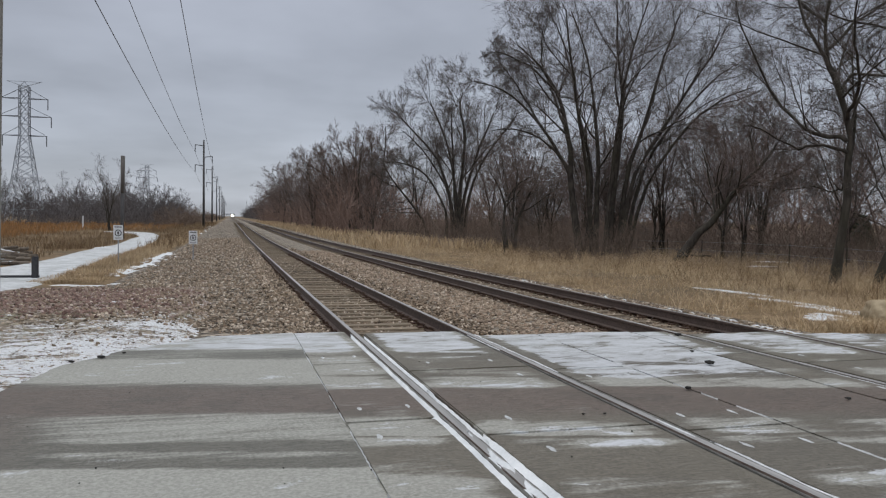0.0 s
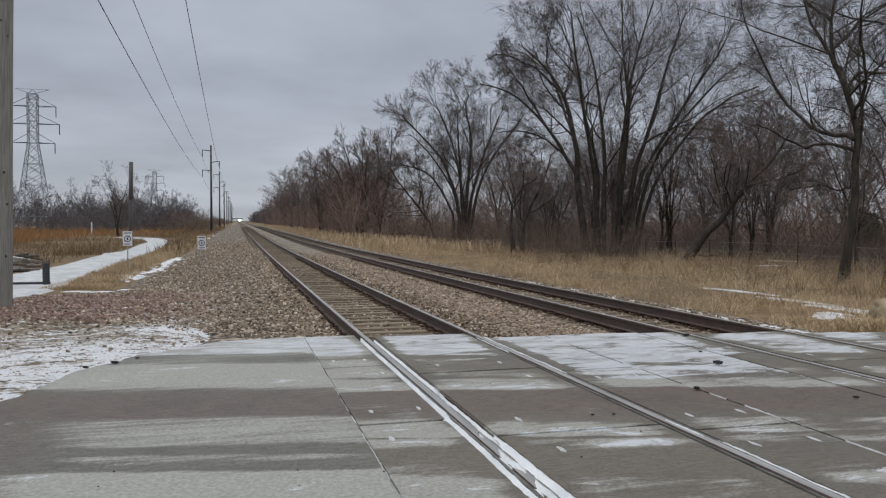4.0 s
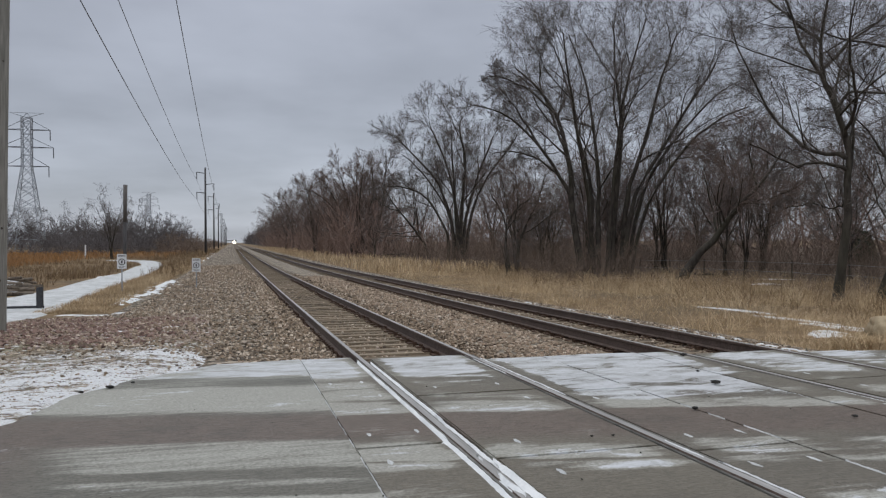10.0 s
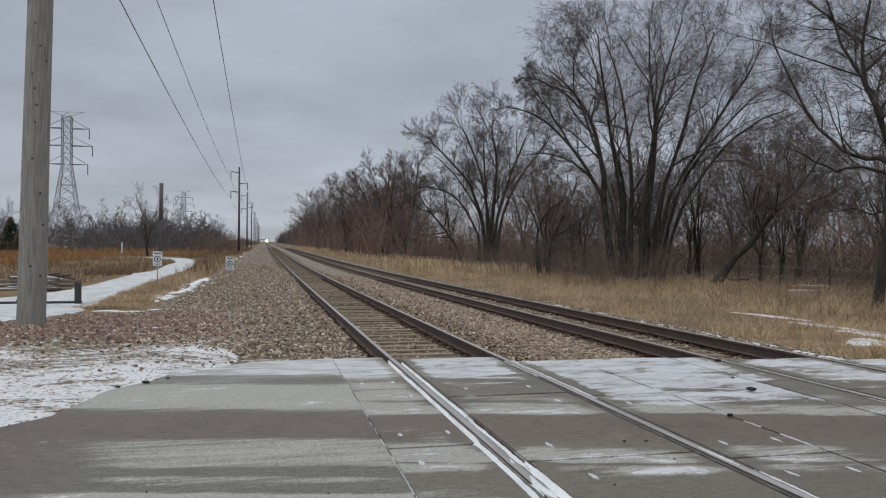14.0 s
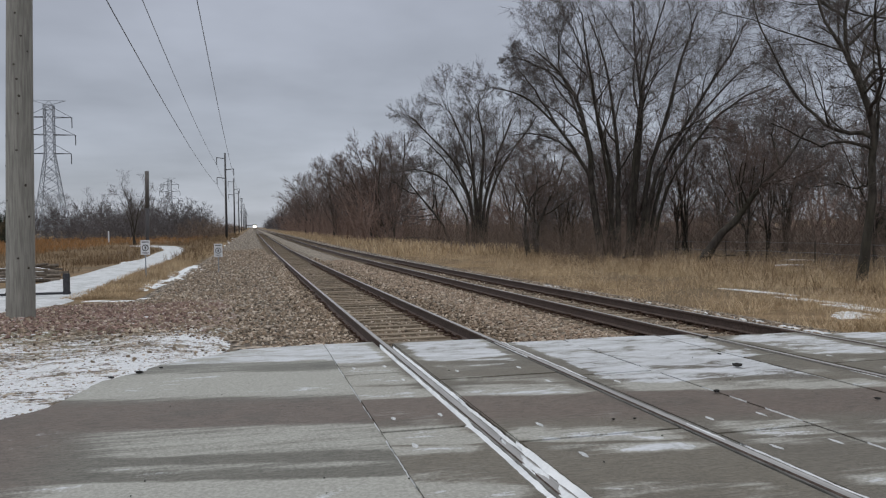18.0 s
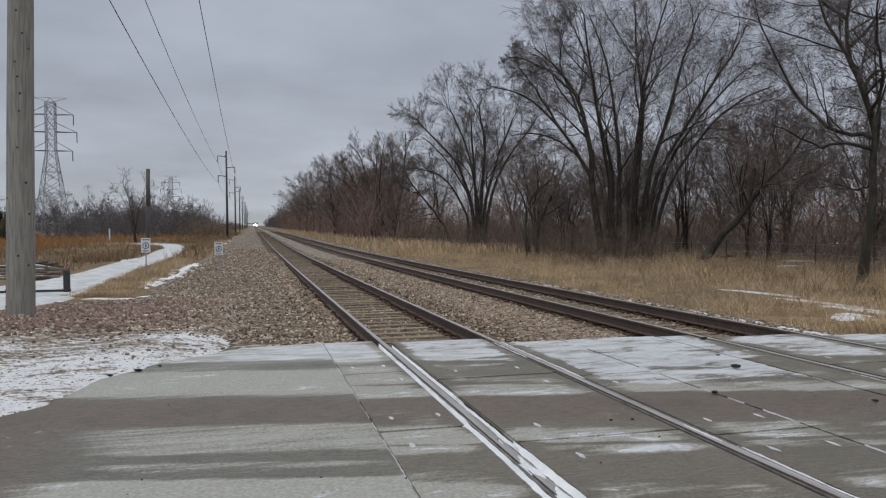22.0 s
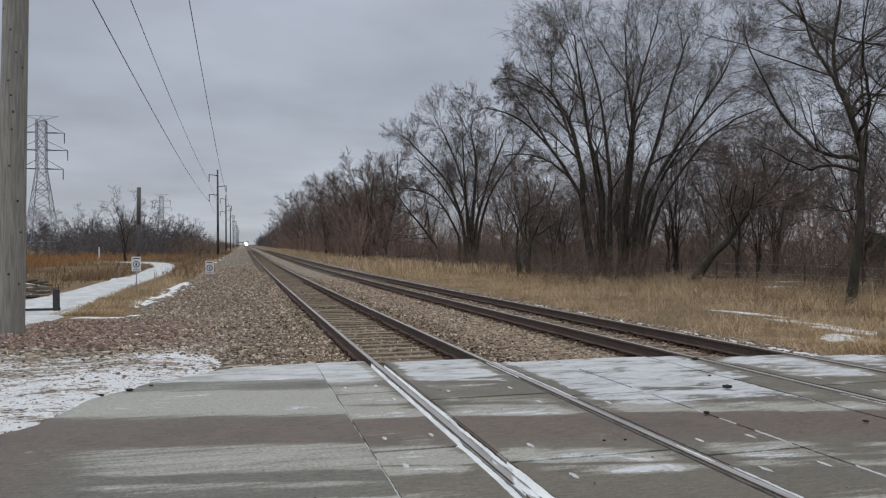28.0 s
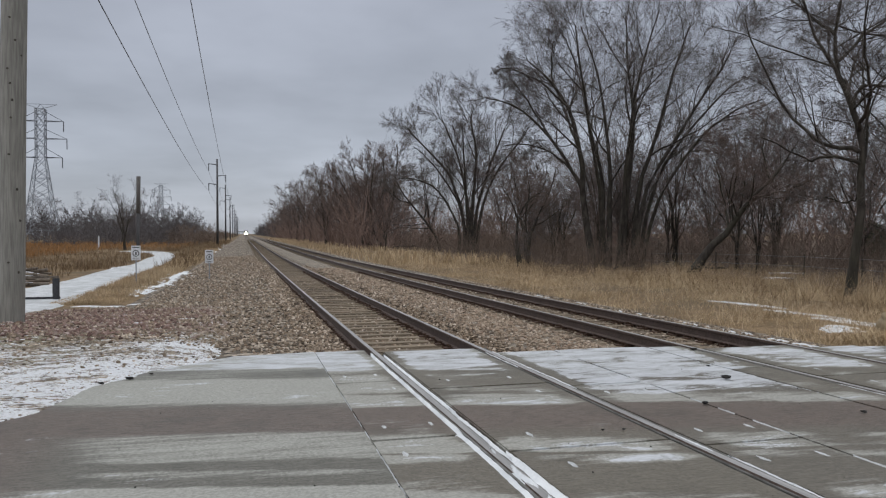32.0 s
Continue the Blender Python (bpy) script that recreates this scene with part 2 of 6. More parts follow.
SNOW_PANEL = [(3.0, 0.2), (4.1, 0.22), (4.18, 0.34), (4.36, 0.3), (4.42, 0.05), (4.98, 0.1), (5.05, 0.36), (5.18, 0.3), (5.24, 0.0), (5.32, 0.36), (5.62, 0.32), (5.78, 0.03), (5.9, 0.0), (6.88, 0.0), (6.95, 0.38), (7.36, 0.34), (7.44, 0.12), (7.6, 0.28), (7.9, 0.22), (8.0, 0.15), (8.75, 0.27), (8.95, 0.63), (10.3, 0.74)]
SNOW_STRIP = [(3.0, 0.28), (4.1, 0.38), (4.5, 0.14), (5.2, 0.14), (5.32, 0.46), (5.6, 0.4), (5.72, 0.04), (7.15, 0.0), (7.3, 0.38), (7.5, 0.54), (8.2, 0.6), (10.3, 0.7)]
RAILS = (-0.7525, 0.7525, 3.6475, 5.1525)
M_ASPHALT = frosty("frosty_asphalt", (0.085, 0.082, 0.068), (0.162, 0.157, 0.132), FROST_ROAD, SNOW_ROAD, 0.80)
M_STRIP = frosty("snowy_asphalt", (0.088, 0.079, 0.063), (0.158, 0.144, 0.116), FROST_PANEL, SNOW_STRIP, 0.75, RAILS)
M_PANEL = frosty("frosty_concrete", (0.094, 0.084, 0.066), (0.170, 0.153, 0.120), FROST_PANEL, SNOW_PANEL, 0.75, RAILS)


def snowy(name="snow", dull=(0.60, 0.62, 0.64), clean=(0.76, 0.77, 0.78)):
    k = Nodes(name, 0.85, 0.0, 0.2)
    fine, large = k.noise(40, 5, 0.6), k.noise(2.2, 4, 0.6)
    k.bump(k.math("ADD", fine, k.math("MULTIPLY", large, 2.0)), 0.4, 0.03)
    return k.done(k.mix(k.step(k.math("ADD", k.math("MULTIPLY", large, 0.7), k.math("MULTIPLY", fine, 0.3)), 0.38, 0.62), dull, clean))


M_SNOW = snowy()
M_SNOW_GREY = snowy("trodden_snow", (0.40, 0.41, 0.41), (0.60, 0.61, 0.62))


def stony(name, stops, snow=0.0):
    """Stones told apart by the island they are."""
    k = Nodes(name, 0.85)
    c = k.ramp(k.island(), stops)
    f = k.noise(60, 4, 0.6)
    c = k.mix(k.step(f, 0.3, 0.75, 0.0, 0.55), c, (0.05, 0.043, 0.038))
    k.bump(f, 0.3, 0.006)
    return k.done(c)


M_BALLAST = stony("ballast_stone", [(0.0, (0.081, 0.06, 0.043)), (0.25, (0.197, 0.15, 0.108)), (0.55, (0.37, 0.288, 0.206)), (0.72, (0.277, 0.196, 0.133)), (0.85, (0.486, 0.391, 0.293)), (1.0, (0.763, 0.652, 0.536))])
M_BALLAST_PALE = stony("pale_ballast_stone", [(0.0, (0.143, 0.103, 0.076)), (0.3, (0.297, 0.227, 0.162)), (0.6, (0.44, 0.345, 0.253)), (0.85, (0.33, 0.232, 0.162)), (1.0, (0.66, 0.556, 0.448))])
M_BALLAST_RED = stony("red_ballast_stone", [(0.0, (0.12, 0.068, 0.056)), (0.4, (0.25, 0.16, 0.132)), (0.65, (0.33, 0.215, 0.18)), (0.8, (0.26, 0.19, 0.16)), (0.9, (0.38, 0.28, 0.24)), (1.0, (0.56, 0.47, 0.43))])


def bed(name):
    """Ballast too far off to pick apart, with the rusty strip between the rails and the pale heap between the tracks."""
    k = Nodes(name, 0.9)
    x, y = k.axis(0), k.axis(1)
    cell = k.cells(10.0, "Color")
    g = k.math("ADD", k.math("MULTIPLY", k.axis(0, cell), 0.6), k.math("MULTIPLY", k.noise(9, 4, 0.6), 0.4))
    # tones darkened: the shade between stones is put into the colour
    c = k.ramp(g, [(0.25, (0.035, 0.029, 0.022)), (0.45, (0.13, 0.105, 0.08)), (0.58, (0.22, 0.182, 0.14)), (0.75, (0.46, 0.39, 0.31))])
    rust = k.math("MULTIPLY", k.step(x, -1.7, -1.3), k.step(x, 1.15, 1.5, 1.0, 0.0))
    rust2 = k.math("MULTIPLY", k.step(x, 3.1, 3.4), k.step(x, 5.6, 6.1, 1.0, 0.0))
    c = k.mix(k.math("MULTIPLY", k.math("ADD", rust, rust2, True), 0.6), c, (0.105, 0.078, 0.055))
    pale = k.math("MULTIPLY", k.step(x, 1.3, 1.7), k.step(x, 2.9, 3.2, 1.0, 0.0))
    c = k.mix(k.math("MULTIPLY", pale, 0.28), c, (0.36, 0.32, 0.265))
    c = k.mix(k.step(k.noise(0.5, 4, 0.6), 0.55, 0.75, 0.0, 0.4), c, (0.12, 0.095, 0.07))
    k.bump(k.cells(10.0, "Distance"), 1.0, 0.09)
    return k.done(c)


M_BED = bed("ballast_bed")


def soil(name):
    """Winter ground: dead grass, bare earth, thin snow."""
    k = Nodes(name, 0.95, 0.0, 0.1)
    n1, n2, n3 = k.noise(0.12, 4, 0.6), k.noise(1.7, 5, 0.65), k.noise(14, 5, 0.65)
    c = k.mix(k.step(n2, 0.35, 0.65), (0.19, 0.13, 0.075), (0.31, 0.22, 0.13))
    c = k.mix(k.step(n1, 0.45, 0.62), c, (0.17, 0.126, 0.08))
    c = k.mix(k.step(n3, 0.35, 0.7, 0.0, 0.6), c, (0.075, 0.058, 0.04))
    # leaf litter under the wood
    litter = k.mix(k.step(n3, 0.35, 0.7), (0.075, 0.056, 0.044), (0.165, 0.122, 0.092))
    c = k.mix(k.math("MULTIPLY", k.step(k.math("ADD", k.axis(0), k.math("MULTIPLY", n1, 6.0)), 20.0, 24.0), k.step(k.axis(0), 160.0, 200.0, 1.0, 0.0)), c, litter)
    k.bump(n3, 0.7, 0.06)
    return k.done(c)


M_SOIL = soil("winter_soil")


def verge(name):
    """Gravel shoulder with snow lying between the stones."""
    k = Nodes(name, 0.9)
    x, y = k.axis(0), k.axis(1)
    along = k.scaled(0.9, 1.7, 1, radians(-32))
    big, mid, fine, speck = k.noise(0.7, 4, 0.6), k.noise(2.4, 9, 0.8, along), k.noise(22, 6, 0.8), k.noise(9.0, 4, 0.7, along)
    # the paving's outer edge, as heights over the stretch from 9.5 m out to 1.5 m out
    edge = k.math("MULTIPLY", k.ramp(k.math("MULTIPLY", k.math("ADD", x, 9.5), 0.125), [(0.0, 0.505), (0.2, 0.52), (0.49, 0.56), (0.612, 0.604), (0.65, 0.637), (0.69, 0.745), (0.75, 0.82), (0.80, 0.855), (0.8625, 0.89), (0.94, 0.903), (1.0, 0.905)]), 12.0)
    d = k.math("DIVIDE", k.math("SUBTRACT", y, edge), k.math("ADD", 1.0, k.math("MULTIPLY", k.math("MAXIMUM", k.math("SUBTRACT", -1.5, x), 0.0), 0.5)))
    near = k.step(d, 0.6, 3.0, 1.0, 0.0)
    f = k.math("MULTIPLY", near, 0.46)
    for n, w in ((big, 1.2), (mid, 2.2), (fine, 1.3), (speck, 1.4)):
        f = k.math("ADD", f, k.math("MULTIPLY", k.math("SUBTRACT", n, 0.5), w))
    snow = k.step(f, 0.27, 0.38, 0.0, 0.96)
    cell = k.axis(0, k.cells(18.0, "Color"))
    c = k.ramp(cell, [(0.0, (0.06, 0.048, 0.036)), (0.5, (0.20, 0.16, 0.12)), (1.0, (0.44, 0.38, 0.30))])
    moss = k.math("MULTIPLY", k.step(d, 0.8, 1.6), k.step(k.noise(1.1, 5, 0.7), 0.5, 0.6, 0.0, 0.7))
    c = k.mix(moss, c, k.mix(k.step(fine, 0.35, 0.65), (0.10, 0.088, 0.05), (0.30, 0.27, 0.17)))
    red = k.math("MULTIPLY", k.step(y, 13.2, 14.6), k.step(k.noise(0.6, 3, 0.6), 0.35, 0.55))
    c = k.mix(k.math("MULTIPLY", red, 0.35), c, (0.27, 0.165, 0.14))
    k.bump(k.math("ADD", k.cells(18.0, "Distance"), fine), 0.7, 0.04)
    return k.done(k.mix(snow, c, k.mix(k.step(fine, 0.30, 0.55), (0.50, 0.505, 0.52), (0.76, 0.77, 0.79))))


M_VERGE = verge("snowy_gravel")
M_RAIL = simple("rusty_rail_steel", (0.062, 0.044, 0.037), (0.13, 0.094, 0.079), 30, 0.75, 0.05, 0.2)
M_RAILTOP = simple("worn_rail_steel", (0.27, 0.262, 0.255), (0.40, 0.39, 0.38), 20, 0.5, 0.2, 0.05, (1, 0.05, 1))
M_TIE = simple("weathered_tie_wood", (0.095, 0.074, 0.053), (0.235, 0.188, 0.136), 9, 0.9, 0.0, 0.6, (0.35, 6, 6), "each")
M_PLATE = simple("rusty_iron", (0.05, 0.03, 0.022), (0.13, 0.08, 0.055), 40, 0.85, 0.3)
M_POLE = simple("weathered_pole_wood", (0.185, 0.178, 0.158), (0.325, 0.312, 0.28), 5, 0.9, 0.0, 0.4, (6, 6, 0.35))
M_POLE_DARK = simple("dark_pole_wood", (0.055, 0.053, 0.055), (0.10, 0.097, 0.10), 5, 0.9, 0.0, 0.4, (6, 6, 0.35))
M_POLE_MID = simple("grey_brown_pole_wood", (0.085, 0.078, 0.075), (0.15, 0.14, 0.13), 5, 0.9, 0.0, 0.4, (6, 6, 0.35))
M_KNOT = simple("dark_knot_wood", (0.035, 0.03, 0.025), (0.10, 0.085, 0.065), 30, 0.9)
M_GALV = simple("galvanised_steel", (0.22, 0.24, 0.27), (0.34, 0.36, 0.39), 1.5, 0.6, 0.3, 0.05)
M_DARKMETAL = simple("dark_steel", (0.04, 0.04, 0.045), (0.08, 0.08, 0.085), 12, 0.6, 0.4, 0.1)
M_WIRE = simple("aluminium_wire", (0.07, 0.07, 0.08), (0.11, 0.11, 0.12), 8, 0.6, 0.4, 0.0)
M_WHITE = simple("white_sign_paint", (0.62, 0.63, 0.66), (0.74, 0.75, 0.77), 9, 0.5, 0.0, 0.02)
M_BLACK = simple("black_paint", (0.02, 0.02, 0.022), (0.04, 0.04, 0.042), 20, 0.6, 0.0, 0.02)
M_RUBBER = simple("dark_gap_filler", (0.018, 0.017, 0.016), (0.04, 0.038, 0.035), 30, 0.9)
M_FILLER = simple("dusty_rubber_filler", (0.10, 0.096, 0.088), (0.20, 0.195, 0.18), 25, 0.9, 0.0, 0.3, (1, 0.2, 1))
M_LOG = simple("pale_log_bark", (0.075, 0.06, 0.048), (0.21, 0.175, 0.14), 8, 0.9, 0.0, 0.5, (1, 1, 1), "each")


def barky(name, dark, light, twig):
    """Bark that turns to the twigs' colour in the crown's finest shoots is set by the part; here grain and mossy blotches."""
    k = Nodes(name, 0.95, 0.0, 0.1)
    n, m = k.noise(6, 5, 0.6, k.scaled(1, 1, 0.3)), k.noise(0.8, 3, 0.5)
    c = k.mix(k.step(n, 0.3, 0.7), dark, light)
    c = k.mix(k.step(m, 0.45, 0.7, 0.0, 0.5), c, twig)
    k.bump(n, 0.5, 0.03)
    return k.done(c)


M_BARK = barky("grey_brown_bark", (0.034, 0.030, 0.027), (0.080, 0.070, 0.060), (0.056, 0.054, 0.038))
M_TWIG = barky("grey_twigs", (0.095, 0.084, 0.08), (0.15, 0.132, 0.124), (0.125, 0.104, 0.088))
M_TWIG_RED = barky("brownish_twigs", (0.115, 0.087, 0.077), (0.18, 0.138, 0.12), (0.15, 0.112, 0.096))
M_THICKET = barky("thicket_stems", (0.115, 0.09, 0.073), (0.195, 0.15, 0.121), (0.16, 0.115, 0.09))
# far twigs and bark: distance haze is put into the greyer colour
M_FAR = barky("hazy_far_twigs", (0.085, 0.079, 0.081), (0.14, 0.128, 0.13), (0.11, 0.098, 0.096))
M_FARBARK = barky("hazy_far_bark", (0.09, 0.082, 0.08), (0.15, 0.136, 0.13), (0.11, 0.10, 0.09))
# paler than the near thicket, the wood's haze being painted in
M_DEPTH = barky("hazy_wood_stems", (0.162, 0.117, 0.098), (0.254, 0.184, 0.157), (0.215, 0.144, 0.119))
M_WOODRED = barky("brown_wood_twigs", (0.118, 0.094, 0.085), (0.19, 0.15, 0.135), (0.16, 0.12, 0.104))


def blades(name, stops):
    k = Nodes(name, 0.9, 0.0, 0.15)
    c = k.ramp(k.island(), stops)
    c = k.mix(k.step(k.noise(0.55, 4, 0.6), 0.42, 0.66, 0.0, 0.6), c, (0.17, 0.118, 0.072))
    return k.done(c)


M_STRAW = blades("dry_straw_grass", [(0.0, (0.31, 0.226, 0.132)), (0.5, (0.53, 0.398, 0.245)), (1.0, (0.70, 0.56, 0.38))])
M_STRAW_DARK = blades("dark_dry_weeds", [(0.0, (0.10, 0.068, 0.04)), (0.5, (0.19, 0.13, 0.078)), (1.0, (0.30, 0.22, 0.13))])
M_PRAIRIE = blades("orange_prairie_grass", [(0.0, (0.20, 0.095, 0.035)), (0.5, (0.34, 0.165, 0.06)), (1.0, (0.42, 0.24, 0.11))])
M_EVERGREEN = blades("evergreen_needles", [(0.0, (0.008, 0.014, 0.010)), (1.0, (0.022, 0.035, 0.022))])


def glowing(name, colour, strength):
    k = Nodes(name, 0.4)
    k.b.inputs["Emission Color"].default_value = (*colour, 1)
    k.b.inputs["Emission Strength"].default_value = strength
    return k.done(colour)


M_LAMP = glowing("lit_headlight", (1.0, 0.90, 0.62), 24.0)
M_LOCO = simple("dark_locomotive_paint", (0.03, 0.028, 0.03), (0.06, 0.055, 0.05), 4, 0.5, 0.1, 0.05)
M_BRIDGE = simple("grey_bridge_concrete", (0.16, 0.16, 0.17), (0.24, 0.24, 0.25), 0.4, 0.9)

M_BOULDER = simple("tan_limestone", (0.33, 0.26, 0.165), (0.52, 0.425, 0.29), 7, 0.9, 0.0, 0.5)


# ---- building helpers ----
def mesh_of(name, verts, faces, material, smooth=False):
    me = bpy.data.meshes.new(name)
    me.from_pydata(verts if isinstance(verts, list) else verts.tolist(), [], faces if isinstance(faces, list) else faces.tolist())
    me.materials.append(material)
    if smooth:
        me.polygons.foreach_set("use_smooth", [True] * len(me.polygons))
    me.update()
    return me


def part(name, bm, material, parent=None, label="", smooth=False):
    """Links a bmesh as one mesh object, under a thing or a part."""
    me = bpy.data.meshes.new(name)
    bm.to_mesh(me)
    bm.free()
    me.materials.append(material)
    if smooth:
        me.polygons.foreach_set("use_smooth", [True] * len(me.polygons))
    ob = new(name, me)
    ob.parent = parent
    return tagged(ob, label)


def linked(name, me, parent=None, m=None):
    ob = new(name, me)
    ob.parent = parent
    if m is not None:
        ob.matrix_basis = m
    return ob


def thing(name, x, y, z, label, category, group="", rz=0.0, kind=""):
    ob = new(name)
    ob.empty_display_size = 0.2
    ob.matrix_basis = pose(x, y, z, 0, 0, rz)
    return tagged(ob, label, category, group, kind)


def box(bm, x0, x1, y0, y1, z0, z1, bevel=0.0):
    vs = [bm.verts.new((x, y, z)) for x in (x0, x1) for y in (y0, y1) for z in (z0, z1)]
    fs = [bm.faces.new([vs[k] for k in q]) for q in ((0, 1, 3, 2), (4, 6, 7, 5), (0, 4, 5, 1), (2, 3, 7, 6), (0, 2, 6, 4), (1, 5, 7, 3))]
    if bevel:
        edges = list({e for f in fs for e in f.edges})
        bmesh.ops.bevel(bm, geom=edges, offset=bevel, segments=2, affect="EDGES", clamp_overlap=True)
    return bm


def boxed(x0, x1, y0, y1, z0, z1, bevel=0.0):
    return box(bmesh.new(), x0, x1, y0, y1, z0, z1, bevel)


def rod(bm, a, b, r0, r1=None, sides=8, caps=True):
    a, b = Vector(a), Vector(b)
    r1 = r0 if r1 is None else r1
    d = (b - a).normalized()
    u = d.orthogonal().normalized()
    w = d.cross(u)
    rings = []
    for p, r in ((a, r0), (b, r1)):
        rings.append([bm.verts.new(p + (u * math.cos(2 * math.pi * k / sides) + w * math.sin(2 * math.pi * k / sides)) * r) for k in range(sides)])
    for k in range(sides):
        bm.faces.new((rings[0][k], rings[0][(k + 1) % sides], rings[1][(k + 1) % sides], rings[1][k]))
    if caps:
        bm.faces.new(rings[0][::-1])
        bm.faces.new(rings[1])
    return bm


def rodded(*a, **k):
    return rod(bmesh.new(), *a, **k)


def smooth(t):
    t = min(1.0, max(0.0, t))
    return t * t * (3 - 2 * t)


def smooth_np(t):
    t = np.clip(t, 0, 1)
    return t * t * (3 - 2 * t)


# ---- the lie of the land: x across the tracks, y along them, rail tops at z = 0 on the crossing ----
T2 = 4.4
GAUGE = 0.7525


def lift_np(y):
    """The line climbs gently once past the crossing."""
    y = np.asarray(y, float)
    return np.where(y < 15, 0.0, np.where(y < 90, (y - 15) ** 2 * 0.01 / 150, 0.375 + 0.01 * (y - 90)))


def lift(y):
    return float(lift_np(y))


def road_edge(x):
    return 10.5 - 0.2 * x


def bed_np(x, y):
    """Top of the ballast."""
    x, y = np.asarray(x, float), np.asarray(y, float)
    zl = -0.07 - 0.25 * smooth_np((y - 14.0) / 11.0)
    left = -0.2 + (zl + 0.2) * smooth_np((-1.5 - x) / 3.2)
    mid = -0.2 + 0.09 * smooth_np((x - 1.25) / 0.5) * smooth_np((3.2 - x) / 0.5)
    right = -0.21 - 0.14 * smooth_np((x - 6.0) / 1.5)
    ties = 0.035 * (smooth_np((1.42 - np.abs(x)) / 0.15) + smooth_np((1.42 - np.abs(x - T2)) / 0.15))
    mid = mid - ties
    right = right - ties
    left = left - ties
    return np.where(x < -1.5, left, np.where(x > 5.8, right, mid)) + lift_np(y)


def ground_np(x, y):
    x, y = np.asarray(x, float), np.asarray(y, float)
    zl = -0.07 - 0.25 * smooth_np((y - 14.0) / 11.0)
    z = np.where(x < 1, zl, -0.34)
    inside = smooth_np((x + 5.8) / 0.8) * smooth_np((7.6 - x) / 0.8) * smooth_np((y - 10.5) / 0.6)
    roll = 0.07 * np.sin(x * 0.31 + 1.3) * np.sin(y * 0.23) * smooth_np((np.abs(x - 1) - 7) / 6)
    front = smooth_np((11.5 - y) / 1.5)
    z = z * (1 - front) + front * np.where(x < 1, -0.07, -0.12)
    return z + roll * (1 - front) - 0.25 * inside - 0.12 * front * smooth_np((x + 5) / 0.6) + lift_np(y)


def ground(x, y):
    return float(ground_np(x, y))


def sheet(name, xs, ys, zf, material, label="", kind="structure"):
    X, Y = np.meshgrid(xs, ys)
    Z = zf(X, Y)
    v = np.stack([X.ravel(), Y.ravel(), Z.ravel()], 1)
    nx, ny = len(xs), len(ys)
    i = (np.arange(ny - 1)[:, None] * nx + np.arange(nx - 1)[None, :]).ravel()
    f = np.stack([i, i + 1, i + 1 + nx, i + nx], 1)
    ob = new(name, mesh_of(name, v, f, material, True))
    return tagged(ob, label, "", "", kind)


def spread(lo, hi, near, far, at=0.0):
    """Grid lines, close together round at and wider apart farther off."""
    out, v = [at], at
    while v < hi:
        v += near + (far - near) * min(1.0, ((v - at) / (hi - at + 1e-6)) ** 1.2)
        out.append(min(v, hi))
    v = at
    while v > lo:
        v -= near + (far - near) * min(1.0, ((at - v) / (at - lo + 1e-6)) ** 1.2)
        out.insert(0, max(v, lo))
    return sorted(set(out))


sheet("ground", spread(-2400, 2400, 0.5, 160), spread(-200, 4200, 0.5, 160, 12.0), ground_np, M_SOIL, "winter ground with dead grass and bare earth")
sheet("ballast_bed", np.concatenate([np.linspace(-5.7, 7.5, 67)]), np.array(spread(10.0, 1500, 0.3, 25, 10.0)),
      lambda x, y: np.where(y < road_edge(x) + 0.0, -0.3, bed_np(x, y)), M_BED, "brown and grey crushed stone track ballast")


# snowy gravel verge round the corner of the road, rising to a heap of red stone by the pole
def verge_np(x, y):
    f = smooth_np((x + 22) / 3) * smooth_np((25 - y) / 4) * smooth_np((-1.7 - x) / 1.5)
    bump = 0.03 * np.sin(x * 2.1 + y) * np.sin(y * 1.7 - x * 0.6) + 0.05 * np.exp(-((x + 5.5) ** 2 / 9 + (y - 14.5) ** 2 / 9))
    return ground_np(x, y) * (1 - f) + f * np.maximum(ground_np(x, y), bed_np(x, y)) + 0.035 + bump * f - 0.1 * (1 - f)


sheet("verge", np.linspace(-24, -1.6, 150), np.linspace(4.5, 27, 150), verge_np, M_VERGE, "gravel verge with thin snow and reddish stones")
# ---- crossing surface ----
def slab(name, pts, z1, z0, material, parent=None, label=""):
    bm = bmesh.new()
    top = [bm.verts.new((x, y, z1)) for x, y in pts]
    bot = [bm.verts.new((x, y, z0)) for x, y in pts]
    bm.faces.new(top), bm.faces.new(bot[::-1])
    n = len(pts)
    for k in range(n):
        bm.faces.new((top[k], bot[k], bot[(k + 1) % n], top[(k + 1) % n]))
    bmesh.ops.recalc_face_normals(bm, faces=bm.faces)
    return part(name, bm, material, parent, label)


def flare(t):
    """The frayed outer edge of the paving, round the corner to the verge."""
    a = [(-1.5515, 10.86), (-1.95, 10.84), (-2.6, 10.68), (-3.1, 10.26), (-3.5, 9.85), (-3.75, 9.3), (-4.0, 8.95), (-4.15, 8.3), (-4.28, 7.65), (-4.6, 7.25), (-5.6, 6.75), (-8.0, 6.3), (-40.0, 6.0)]
    return [(x + (0.04 * math.sin(k * 2.7) if k else 0.0), y + 0.04 * math.sin(k * 4.1)) for k, (x, y) in enumerate(a)]


def fine_line(pts, step=0.12):
    out = []
    for (x0, y0), (x1, y1) in zip(pts, pts[1:]):
        n = max(1, int(min(60, math.hypot(x1 - x0, y1 - y0) / step)))
        for k in range(n):
            t = k / n
            j = 0.02 if 0 < k else 0.0
            out.append((x0 + (x1 - x0) * t + random.uniform(-j, j), y0 + (y1 - y0) * t + random.uniform(-j, j)))
    return out + [pts[-1]]


